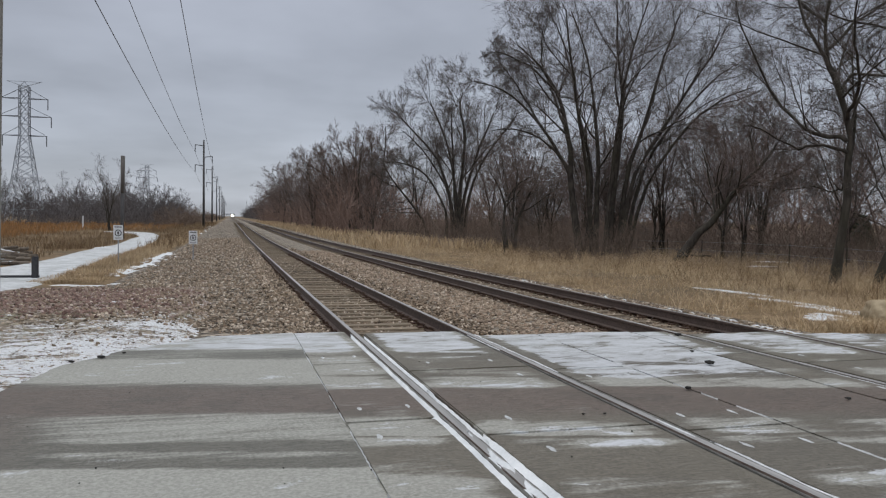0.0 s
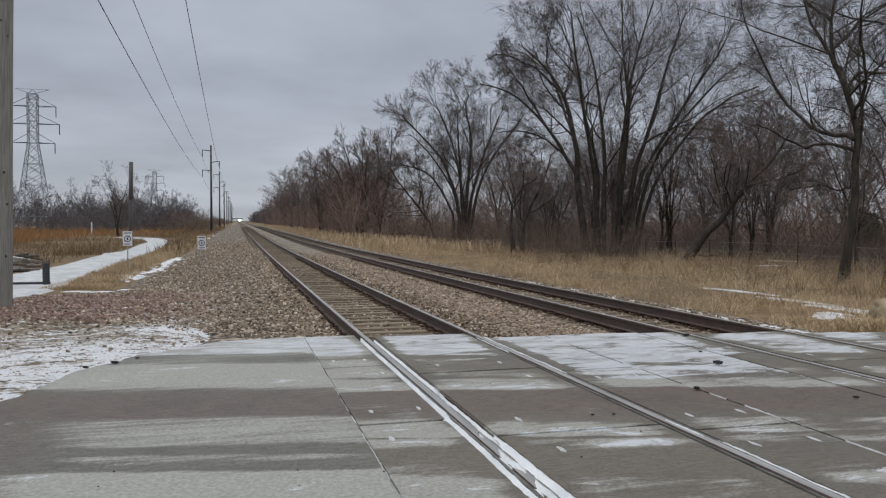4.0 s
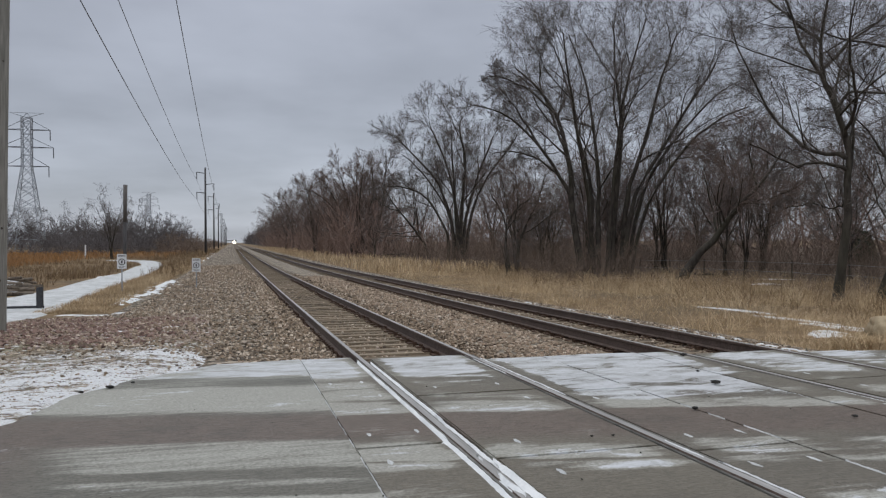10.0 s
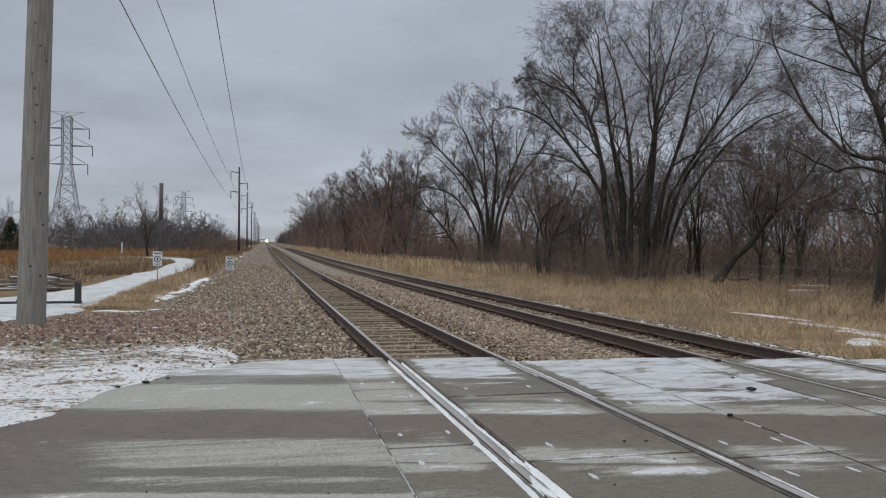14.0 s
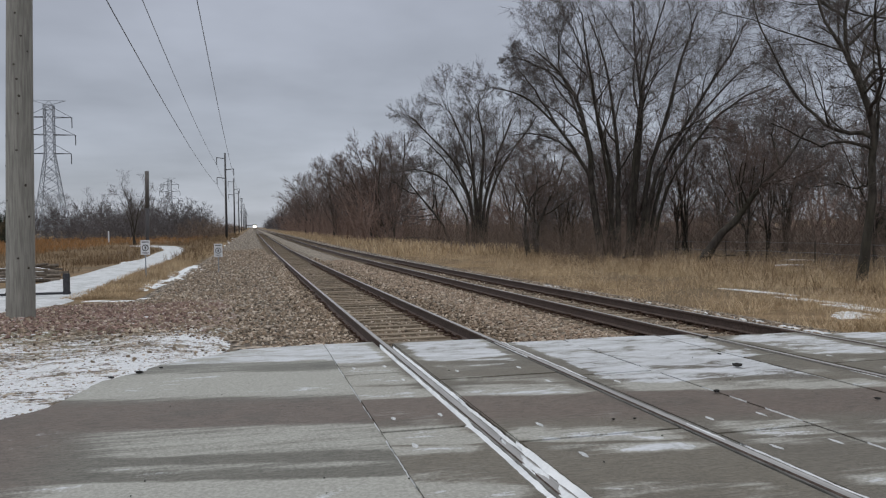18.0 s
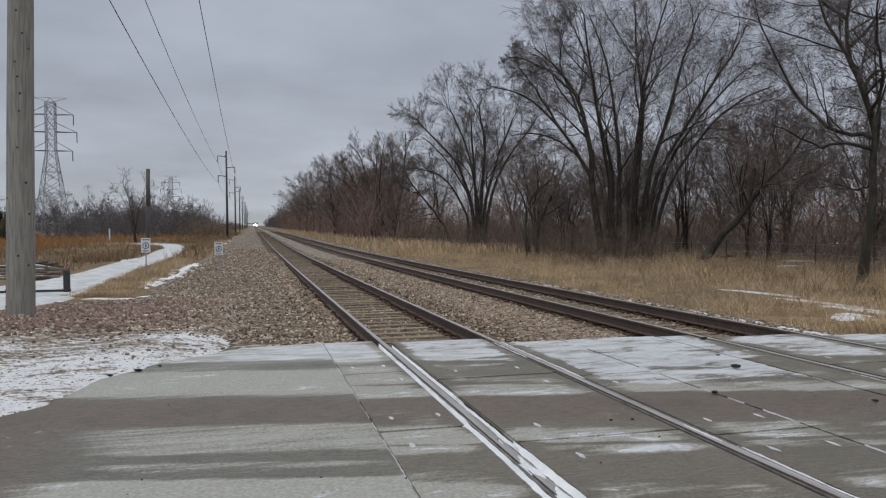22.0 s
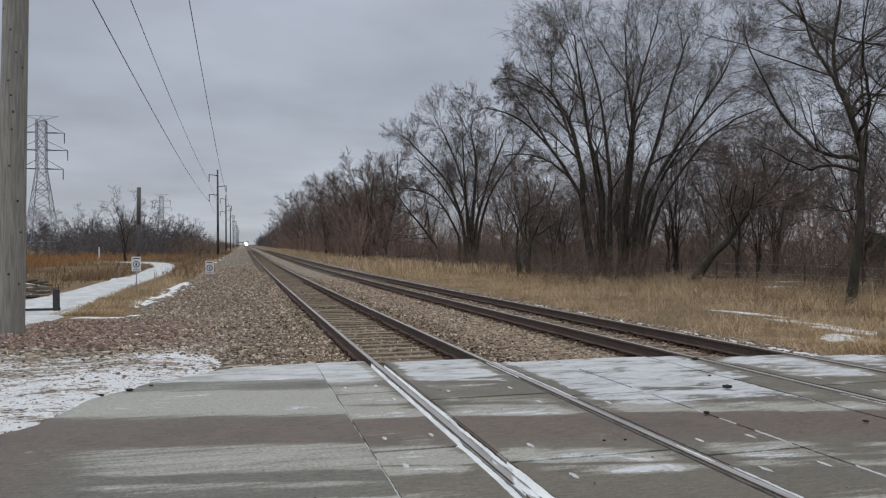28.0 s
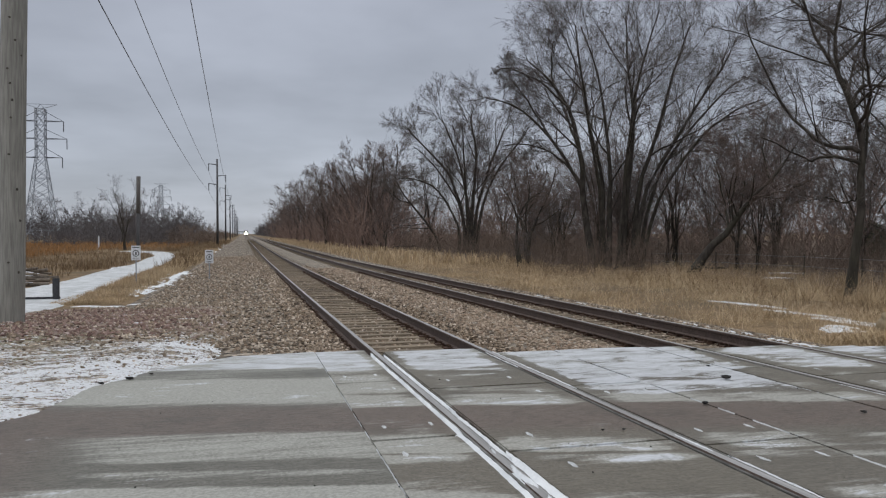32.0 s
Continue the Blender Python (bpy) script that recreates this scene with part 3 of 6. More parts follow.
asphalt_left = slab("road", fine_line(flare(0)) + [(-40, -8), (-1.5515, -8)], -0.006, -0.35, M_ASPHALT, None, "frosty brown-grey asphalt road with wheel tracks")
tagged(asphalt_left, kind="structure")
tagged(slab("road", [(1.68, 10.12), (1.68, -8), (3.04, -8), (3.04, 10.08), (2.4, 10.16)], -0.008, -0.35, M_STRIP, None, "frosty asphalt strip between the two tracks"), kind="structure")
tagged(slab("road", [(T2 + 1.62, 9.3), (T2 + 1.62, -8), (60, -10), (60, -1.5)], -0.008, -0.4, M_STRIP, None, "frosty asphalt road beyond the tracks"), kind="structure")

crossing = thing("level_crossing", 0, 0, 0, "frosty concrete level crossing panels laid round the rails", "level crossing", kind="structure")


def pocket(x, y, parent):
    """A lifting pocket filled with snow."""
    bm = bmesh.new()
    n = 12
    rim = [bm.verts.new((x + 0.02 * math.cos(2 * math.pi * k / n) * random.uniform(0.7, 1.3), y + 0.068 * math.sin(2 * math.pi * k / n) * random.uniform(0.7, 1.3), -0.0055)) for k in range(n)]
    top = bm.verts.new((x, y, 0.002))
    for k in range(n):
        bm.faces.new((rim[k], rim[(k + 1) % n], top))
    return part("lifting_pocket", bm, M_SNOW_GREY, parent, "snow-filled lifting pocket")


def panels(x0, x1, end, first, material=M_PANEL):
    """Precast panels end to end, from the far end towards the viewer."""
    y1, length = end, first
    while y1 > -6:
        y0 = y1 - length
        p = part("concrete_panel", boxed(x0, x1, y0 + 0.008, y1 - 0.008, -0.22, -0.004 - random.uniform(0, 0.004), 0.012), material, crossing)
        for px in (x0 + 0.22 * (x1 - x0), x0 + 0.78 * (x1 - x0)):
            for py in (y0 + 0.42, y1 - 0.42):
                if py < 12 and random.random() < 0.8:
                    pocket(px + random.uniform(-0.03, 0.03), py, p)
        y1, length = y0, 2.44


panels(-1.549, -GAUGE - 0.10, 10.84, 2.44)
panels(-GAUGE + 0.12, GAUGE - 0.085, 10.62, 5.2 - 2.44)
panels(GAUGE + 0.075, 1.66, 10.14, 2.5, M_STRIP)
panels(3.06, T2 - GAUGE - 0.075, 10.04, 1.9)
panels(T2 - GAUGE + 0.085, T2 + GAUGE - 0.085, 9.72, 2.3)
panels(T2 + GAUGE + 0.075, T2 + 1.6, 9.42, 2.1)
for cx, end in ((0.0, 10.6), (T2, 9.7)):
    for s in (-1, 1):
        x = cx + s * GAUGE
        part("flangeway", boxed(x - 0.13, x + 0.13, -7, end - 0.02, -0.2, -0.045), M_RUBBER, crossing, "dark open groove beside the rail")
        field, inner = sorted((x + s * 0.038, x + s * 0.066)), sorted((x - s * 0.038, x - s * 0.058))
        part("gap_filler", boxed(field[0], field[1], -7, end - 0.02, -0.044, -0.005, 0.004), M_FILLER, crossing, "dusty grey rubber filler beside the rail")
        part("gap_filler", boxed(inner[0], inner[1], -7, end - 0.02, -0.044, -0.012, 0.004), M_FILLER, crossing, "dusty grey rubber filler beside the rail")


def snow_strip(x0, x1, y0, y1, z, parent, ragged=0.014, material=M_SNOW):
    """Snow packed into a gap, with a ragged outline."""
    bm = bmesh.new()
    n = max(3, int((y1 - y0) / 0.05))
    rows = []
    ja = jb = 0.0
    for k in range(n + 1):
        y = y0 + (y1 - y0) * k / n
        w = min(1.0, k / 3, (n - k) / 3)
        c = (x0 + x1) / 2
        ja = 0.7 * ja + random.uniform(-ragged, ragged) * 0.35
        jb = 0.7 * jb + random.uniform(-ragged, ragged) * 0.35
        a = c + (x0 - c) * w + ja
        b = c + (x1 - c) * w + jb
        rows.append((bm.verts.new((a, y, z - 0.03)), bm.verts.new(((a + b) / 2, y, z + random.uniform(0, 0.006))), bm.verts.new((b, y, z - 0.03))))
    for p, q in zip(rows, rows[1:]):
        for k in (0, 1):
            bm.faces.new((p[k], p[k + 1], q[k + 1], q[k]))
    return part("packed_snow", bm, material, parent, "white snow packed beside the rail" if material is M_SNOW else "grey snow caught in a joint", True)


snow_strip(-GAUGE - 0.105, -GAUGE - 0.038, 6.0, 10.5, 0.002, crossing)
snow_strip(-GAUGE - 0.15, -GAUGE - 0.034, -3, 6.4, 0.003, crossing, 0.02)
snow_strip(-GAUGE + 0.038, -GAUGE + 0.115, 6.7, 10.3, 0.002, crossing)
snow_strip(-GAUGE + 0.034, -GAUGE + 0.09, 5.2, 6.9, 0.003, crossing)
snow_strip(-GAUGE + 0.03, -GAUGE + 0.15, -3, 5.4, 0.004, crossing, 0.024)
for y0, y1 in ((5.35, 5.5), (4.55, 5.05), (3.2, 4.4), (1.0, 3.0)):
    snow_strip(-GAUGE - 0.045, -GAUGE + 0.045, y0, y1, 0.014, crossing, 0.03)
snow_strip(GAUGE + 0.036, GAUGE + 0.075, 7.45, 10.2, 0.002, crossing)
snow_strip(GAUGE - 0.058, GAUGE - 0.036, 8.9, 10.2, -0.004, crossing)
snow_strip(GAUGE - 0.02, GAUGE + 0.03, 5.0, 5.5, 0.006, crossing)
snow_strip(GAUGE + 0.036, GAUGE + 0.07, -3, 4.9, 0.002, crossing)
for y0, y1 in ((-3, 4.4), (4.6, 5.7), (6.0, 6.25), (6.4, 6.9), (7.05, 7.9), (8.2, 8.9), (9.1, 9.5)):
    snow_strip(-1.557, -1.544, y0, y1, 0.004, crossing, 0.016, M_SNOW_GREY)
for y0, y1 in ((3.0, 3.9), (4.15, 4.7), (5.35, 5.8), (6.05, 6.3), (6.5, 6.75), (7.4, 8.0), (9.3, 10.0)):
    snow_strip(1.66, 1.69, y0, y1, -0.008, crossing, 0.02, M_SNOW_GREY)
for y0, y1 in ((3.4, 4.3), (4.5, 5.6), (6.6, 7.1), (7.6, 8.0), (9.2, 9.6)):
    snow_strip(3.035, 3.058, y0, y1, -0.01, crossing, 0.012, M_SNOW_GREY)
snow_strip(T2 - GAUGE - 0.1, T2 - GAUGE - 0.04, 2.0, 7.0, -0.01, crossing)


# ---- tracks ----
def rail_mesh(y0, y1, head):
    """Flat-bottomed rail: foot, web and head; swept along the line."""
    half = [(0.07, -0.172), (0.07, -0.162), (0.012, -0.145), (0.009, -0.05), (0.034, -0.038), (0.036, -0.012), (0.030, -0.001), (0.018, 0.0)]
    prof = half + [(-x, z) for x, z in half[::-1]]
    ys = [y for y in spread(y0, y1, 1.5, 30, max(y0, 10.0))]
    bm = bmesh.new()
    rings = [[bm.verts.new((x, y, z + lift(y))) for x, z in prof] for y in ys]
    n = len(prof)
    for p, q in zip(rings, rings[1:]):
        for k in range(n):
            top = k in (6, 7, 8)
            if top == head:
                bm.faces.new((p[k], p[(k + 1) % n], q[(k + 1) % n], q[k]))
    bmesh.ops.delete(bm, geom=[v for v in bm.verts if not v.link_faces], context="VERTS")
    return bm


tie_bm = boxed(-1.3, 1.3, -0.115, 0.115, -0.18, 0.0, 0.012)
TIE = bpy.data.meshes.new("tie")
tie_bm.to_mesh(TIE), tie_bm.free()
TIE.materials.append(M_TIE)
plate_bm = boxed(-0.18, 0.18, -0.09, 0.09, 0.0, 0.02)
for sx in (-1, 1):
    for sy in (-1, 1):
        box(plate_bm, sx * 0.085 - 0.014, sx * 0.085 + 0.014, sy * 0.05 - 0.014, sy * 0.05 + 0.014, 0.0, 0.055)
        box(plate_bm, sx * 0.085 - 0.03, sx * 0.085 + 0.01, sy * 0.05 - 0.018, sy * 0.05 + 0.018, 0.045, 0.062)
for sy in (-1, 1):
    box(plate_bm, -0.10, 0.10, sy * 0.135 - 0.02, sy * 0.135 + 0.02, -0.05, 0.045)
PLATE = bpy.data.meshes.new("tie_plate")
plate_bm.to_mesh(PLATE), plate_bm.free()
PLATE.materials.append(M_PLATE)


def track(cx, start, label, sunk=0.0):
    tr = thing("railway_track", cx, 0, 0, label, "railway track", "tracks over the crossing")
    for s in (-1, 1):
        r = part("rail", rail_mesh(-7, 1400, False), M_RAIL, tr, "rust-brown steel rail", False)
        r.location.x = s * GAUGE
        t = part("railhead", rail_mesh(-7, 1400, True), M_RAILTOP, r, "worn bright running surface", False)
    y, k = start, 0
    far = bmesh.new()
    while y < 260:
        dz = lift(y) - 0.192 - sunk
        if k < 110:
            t = linked("tie", TIE, tr, pose(random.uniform(-0.04, 0.04), y, dz + random.uniform(-0.012, 0.004), 0, 0, random.uniform(-1.3, 1.3)))
            if k < 60:
                for s in (-1, 1):
                    linked("tie_plate", PLATE, t, pose(s * GAUGE, 0, 0))
        else:
            box(far, -1.3, 1.3, y - 0.115, y + 0.115, dz - 0.1, dz)
        y += 0.53 + random.uniform(-0.02, 0.02)
        k += 1
    tagged(part("far_tie_row", far, M_TIE, tr, "weathered wooden ties"), kind="stuff")
    return tr


track(0.0, 10.95, "railway track with worn steel rails on weathered wooden ties")
track(T2, 10.1, "second railway track with dark rusty rails", 0.022)


# ---- loose stones ----
def stone_shapes():
    out = []
    for k in range(6):
        bm = bmesh.new()
        bmesh.ops.create_icosphere(bm, subdivisions=1, radius=1.0)
        rnd = random.Random(k)
        for v in bm.verts:
            v.co *= rnd.uniform(0.65, 1.1)
            v.co.z *= 0.75
        out.append((np.array([v.co[:] for v in bm.verts]), np.array([[v.index for v in f.verts] for f in bm.faces])))
        bm.free()
    return out


STONES = stone_shapes()


def chip_shapes():
    """Coarser stones of eight faces for what lies farther off."""
    out = []
    for k in range(5):
        rnd = random.Random(50 + k)
        v = np.array([(1, 0, 0), (0, 1, 0), (-1, 0, 0), (0, -1, 0), (0, 0, 0.8), (0, 0, -0.8)], float) * 1.15
        v += np.array([[rnd.uniform(-0.25, 0.25) for _ in range(3)] for _ in range(6)])
        out.append((v, np.array([(0, 1, 4), (1, 2, 4), (2, 3, 4), (3, 0, 4), (1, 0, 5), (2, 1, 5), (3, 2, 5), (0, 3, 5)])))
    return out


CHIPS = chip_shapes()


def scatter_stones(name, xy, zs, sizes, material, parent=None, label="", kind="stuff"):
    rng = np.random.default_rng(len(xy))
    V, F, base = [], [], 0
    shapes = STONES + CHIPS
    which = np.where(xy[:, 1] < 13.0, rng.integers(0, len(STONES), len(xy)), len(STONES) + rng.integers(0, len(CHIPS), len(xy)))
    for k, (sv, sf) in enumerate(shapes):
        idx = np.where(which == k)[0]
        if not len(idx):
            continue
        a = rng.uniform(0, 2 * np.pi, len(idx))
        b = rng.uniform(-0.6, 0.6, len(idx))
        sc = sizes[idx][:, None] * rng.uniform(0.75, 1.25, (len(idx), 3))
        p = sv[None] * sc[:, None, :]
        y2 = p[..., 1] * np.cos(b)[:, None] - p[..., 2] * np.sin(b)[:, None]
        z2 = p[..., 1] * np.sin(b)[:, None] + p[..., 2] * np.cos(b)[:, None]
        x3 = p[..., 0] * np.cos(a)[:, None] - y2 * np.sin(a)[:, None] + xy[idx, 0][:, None]
        y3 = p[..., 0] * np.sin(a)[:, None] + y2 * np.cos(a)[:, None] + xy[idx, 1][:, None]
        z3 = z2 + zs[idx][:, None]
        V.append(np.stack([x3, y3, z3], -1).reshape(-1, 3))
        F.append((sf[None] + (base + np.arange(len(idx)) * len(sv))[:, None, None]).reshape(-1, 3))
        base += len(idx) * len(sv)
    ob = new(name, mesh_of(name, np.concatenate(V), np.concatenate(F), material))
    ob.parent = parent
    return tagged(ob, label, "", "", kind)


def ballast(name, x0, x1, y0, y1, count, material, label, size=(0.022, 0.042), power=1.8, over=0.0):
    rng = np.random.default_rng(int(abs(x0) * 100) + count)
    y = y0 + (y1 - y0) * rng.random(count) ** power
    x = rng.uniform(x0, x1, count)
    keep = y > road_edge(x) + np.where(x < -1.6, 0.5 + 0.75 * np.maximum(0, -x - 1.8) + 0.5 * np.random.default_rng(5).random(len(x)), 0.1)
    x, y = x[keep], y[keep]
    s = rng.uniform(*size, len(x)) * (1 + 0.012 * (y - y0))
    z = bed_np(x, y) + over + s * rng.uniform(-0.2, 0.5, len(x))
    scatter_stones(name, np.stack([x, y], 1), z, s, material, None, label)


ballast("ballast_stones", -5.4, -1.35, 10.9, 80, 15000, M_BALLAST, "grey and brown crushed stone beside the track", (0.018, 0.036), 2.3)
ballast("ballast_stones", -1.35, 1.3, 10.6, 40, 8500, M_BALLAST, "brown crushed stone between the ties", (0.018, 0.034))
ballast("tie_end_stones", -1.55, -0.88, 10.95, 60, 4200, M_BALLAST, "brown crushed stone over the tie ends", (0.022, 0.04), 1.9, 0.045)
ballast("tie_end_stones", 0.9, 1.5, 10.2, 50, 2600, M_BALLAST, "crushed stone over the inner tie ends", (0.022, 0.04), 1.9, 0.035)
ballast("ballast_stones", 1.25, 3.2, 10.1, 45, 7500, M_BALLAST_PALE, "pale crushed stone heaped between the tracks")
ballast("ballast_stones", 3.2, 7.2, 9.6, 34, 6500, M_BALLAST, "brown crushed stone round the second track", (0.018, 0.034))


def inside_road(x, y):
    """Whether a place lies on the paving left of the tracks."""
    lim = np.interp(-x, [1.5, 1.95, 2.6, 3.1, 3.5, 3.75, 4.0, 4.15, 4.28, 4.6, 5.6, 8.0, 40.0], [10.86, 10.84, 10.68, 10.26, 9.85, 9.3, 8.95, 8.3, 7.65, 7.25, 6.75, 6.3, 6.0])
    return y < lim + 0.05


rng = np.random.default_rng(71)
x, y = rng.uniform(-10.0, -2.0, 9000), rng.uniform(10.2, 24, 9000)
keep = ~inside_road(x, y - 1.0) & (rng.random(9000) < 0.14 + 0.86 * smooth_np((y - 12.0) / 1.4)) & (x < -1.4 - 0.22 * (y - 10.0)) & ((x > -7.4) | (y < 18.5))
x, y = x[keep], y[keep]
s = rng.uniform(0.016, 0.036, len(x))
scatter_stones("gravel", np.stack([x, y], 1), verge_np(x, y) + s * 0.2, s, M_BALLAST, None, "brown crushed stone on the verge")
x, y = rng.uniform(-9.5, -3.0, 6500), rng.uniform(13.0, 23, 6500)
keep = (rng.random(6500) < 1.3 * np.exp(-((x + 5.9) / 2.3) ** 4 - ((y - 17.2) / 3.8) ** 4)) & ((x > -7.4) | (y < 19))
x, y = x[keep], y[keep]
s = rng.uniform(0.02, 0.042, len(x))
scatter_stones("red_stones", np.stack([x, y], 1), verge_np(x, y) + s * 0.25, s, M_BALLAST_RED, None, "reddish crushed stone on the verge")
x, y = rng.uniform(-9, -1.7, 5200), 6.2 + 7.0 * rng.random(5200) ** 0.75
keep = ~inside_road(x, y)
x, y = x[keep], y[keep]
s = 0.004 + 0.014 * rng.random(len(x)) ** 3
scatter_stones("verge_stones", np.stack([x, y], 1), verge_np(x, y) + s * 0.1, s, M_BALLAST, None, "small dark stones showing through thin snow")


# ---- bits lying on the crossing ----
def rock(x, y, r, label="dark lump of stone lying on the crossing"):
    sv, sf = STONES[int(x * 10) % 6]
    ob = new("stone", mesh_of("stone", sv * np.array([r * 1.3, r, r * 0.8]), sf, M_RUBBER, True))
    ob.matrix_basis = pose(x, y, r * 0.45, 0, 0, x * 50)
    return tagged(ob, label, "stone", "stones on the crossing")


for x, y, r in ((2.59, 7.5, 0.05), (3.5, 9.55, 0.042), (1.62, 6.42, 0.035), (2.75, 5.75, 0.025), (2.9, 8.3, 0.02), (0.45, 5.75, 0.016), (0.28, 5.78, 0.014), (-3.95, 9.0, 0.03), (-3.7, 9.25, 0.035), (-3.5, 9.5, 0.022)):
    rock(x, y, r)
x, y = rng.uniform(-4, 5, 110), rng.uniform(4, 10, 110)
keep = (y < road_edge(x) - 0.2) & ((x > -1.5) | inside_road(x, y + 0.3))
x, y = x[keep], y[keep]
s = 0.003 + 0.006 * rng.random(len(x)) ** 3
scatter_stones("grit", np.stack([x, y], 1), np.full(len(x), 0.0), s, M_RUBBER, None, "dark grit strewn over the crossing")

x, y = rng.uniform(6.9, 9.8, 420), rng.uniform(9.0, 11.0, 420)
keep = (y > 10.55 - 0.2 * x) & (np.hypot(x - 9.2, y - 11.95) > 0.5)
x, y = x[keep], y[keep]
s = 0.012 + 0.03 * rng.random(len(x)) ** 2
scatter_stones("verge_stones", np.stack([x, y], 1), ground_np(x, y) + s * 0.3, s, M_BALLAST_PALE, None, "pale and dark stones at the road's edge by the boulder")


# ---- trees ----
def tubes(lines, sides):
    """Vertices and faces of tapered tubes along many polylines of the same length: points (n, k, 3), radii (n, k)."""
    P, R = lines
    n, k, _ = P.shape
    d = np.gradient(P, axis=1)
    d /= np.linalg.norm(d, axis=2, keepdims=True) + 1e-9
    ref = np.where(np.abs(d[..., 2:3]) > 0.9, np.array([1.0, 0, 0]), np.array([0, 0, 1.0]))
    u = np.cross(d, ref)
    u /= np.linalg.norm(u, axis=2, keepdims=True) + 1e-9
    w = np.cross(d, u)
    a = np.arange(sides) * 2 * np.pi / sides
    ring = P[:, :, None, :] + R[:, :, None, None] * (u[:, :, None, :] * np.cos(a)[None, None, :, None] + w[:, :, None, :] * np.sin(a)[None, None, :, None])
    V = ring.reshape(-1, 3)
    i = np.arange(n)[:, None, None] * k * sides + np.arange(k - 1)[None, :, None] * sides
    s = np.arange(sides)[None, None, :]
    s2 = (s + 1) % sides
    F = np.stack([i + s, i + s2, i + sides + s2, i + sides + s], -1).reshape(-1, 4)
    return V, F


def cones(lines, sides=3):
    """Fine shoots as tapering spikes: a ring at the foot and a single tip."""
    P, R = lines
    n = len(P)
    a0, b0 = P[:, 0], P[:, -1]
    d = b0 - a0
    d = d / (np.linalg.norm(d, axis=1, keepdims=True) + 1e-9)
    u = np.cross(d, np.array([0.21, 0.95, 0.13]))
    u = u / (np.linalg.norm(u, axis=1, keepdims=True) + 1e-9)
    w = np.cross(d, u)
    a = np.arange(sides) * 2 * np.pi / sides
    ring = a0[:, None, :] + 1.35 * R[:, :1, None] * (u[:, None, :] * np.cos(a)[None, :, None] + w[:, None, :] * np.sin(a)[None, :, None])
    V = np.concatenate([ring, b0[:, None, :]], 1).reshape(-1, 3)
    i = np.arange(n)[:, None] * (sides + 1)
    s = np.arange(sides)[None, :]
    tri = np.stack([i + s, i + (s + 1) % sides, np.broadcast_to(i + sides, (n, sides))], -1).reshape(-1, 3)
    return V, tri


def merged(groups):
    V, F, base = [], [], 0
    for v, f in groups:
        V.append(v)
        F.extend((f + base).tolist())
        base += len(v)
    return np.concatenate(V), F


def shoots(P, R, rng, count, ratio, angle, k, rr, up, wander, start=0.25, rmin=0.004):
    """New polylines that branch off the given ones."""
    n, m, _ = P.shape
    src = np.repeat(np.arange(n), count)
    N = len(src)
    t = (start + (1.0 - start) * (np.tile(np.arange(count), n) + rng.random(N)) / count) * (m - 1) * 0.999
    i = t.astype(int)
    fr = (t - i)[:, None]
    p0 = P[src, i] * (1 - fr) + P[src, i + 1] * fr
    r0 = R[src, i] * (1 - fr[:, 0]) + R[src, i + 1] * fr[:, 0]
    d = P[src, i + 1] - P[src, i]
    d /= np.linalg.norm(d, axis=1, keepdims=True) + 1e-9
    side = rng.normal(size=(N, 3))
    side -= d * (side * d).sum(1, keepdims=True)
    side /= np.linalg.norm(side, axis=1, keepdims=True) + 1e-9
    ang = np.radians(rng.normal(angle, angle * 0.25, N))[:, None]
    d = d * np.cos(ang) + side * np.sin(ang)
    total = np.linalg.norm(P[:, -1] - P[:, 0], axis=1)[src]
    L = total * ratio * rng.uniform(0.6, 1.25, N) * (1.2 - 0.68 * t / (m - 1))
    return grow(p0, d, L, np.maximum(r0 * rr, rmin), rng, k, up, wander, rmin)


def grow(p0, d, L, r0, rng, k, up, wander, rmin=0.004, tip=0.25):
    N = len(p0)
    P, R = [p0], [r0]
    step = (L / (k - 1))[:, None]
    for j in range(1, k):
        d = d + rng.normal(scale=wander, size=(N, 3)) + np.array([0, 0, up])
        d /= np.linalg.norm(d, axis=1, keepdims=True) + 1e-9
        P.append(P[-1] + d * step)
        R.append(np.maximum(r0 * (1 - (1 - tip) * j / (k - 1)), rmin * 0.7))
    return np.stack(P, 1), np.stack(R, 1)


def stem_lines(stems, k, rng, rough=0.03):
    """Stems given by a few points each, as smooth polylines of k points; a stem: (points, radius at the foot, radius at the tip)."""
    P, R = [], []
    for pts, r0, r1 in stems:
        p = [Vector(q) for q in pts]
        out = []
        for j in range(k):
            t = j / (k - 1) * (len(p) - 1)
            i = min(int(t), len(p) - 2)
            f = t - i
            q0, q1, q2, q3 = p[max(0, i - 1)], p[i], p[i + 1], p[min(len(p) - 1, i + 2)]
            out.append(0.5 * (2 * q1 + (q2 - q0) * f + (2 * q0 - 5 * q1 + 4 * q2 - q3) * f * f + (3 * q1 - q0 - 3 * q2 + q3) * f ** 3))
        P.append(out)
        z = np.array([q.z for q in out])
        taper = 0.82 * r0 + (r1 - 0.82 * r0) * np.linspace(0, 1, k) ** 0.85
        R.append(taper * (1 + 0.35 * np.exp(-np.maximum(z, 0) * 1.6) * (p[0].z < 0.2)))
    P = np.array([[tuple(q) for q in line] for line in P])
    P[:, 1:-1] += rng.normal(0, rough, P[:, 1:-1].shape)
    return P, np.array(R)


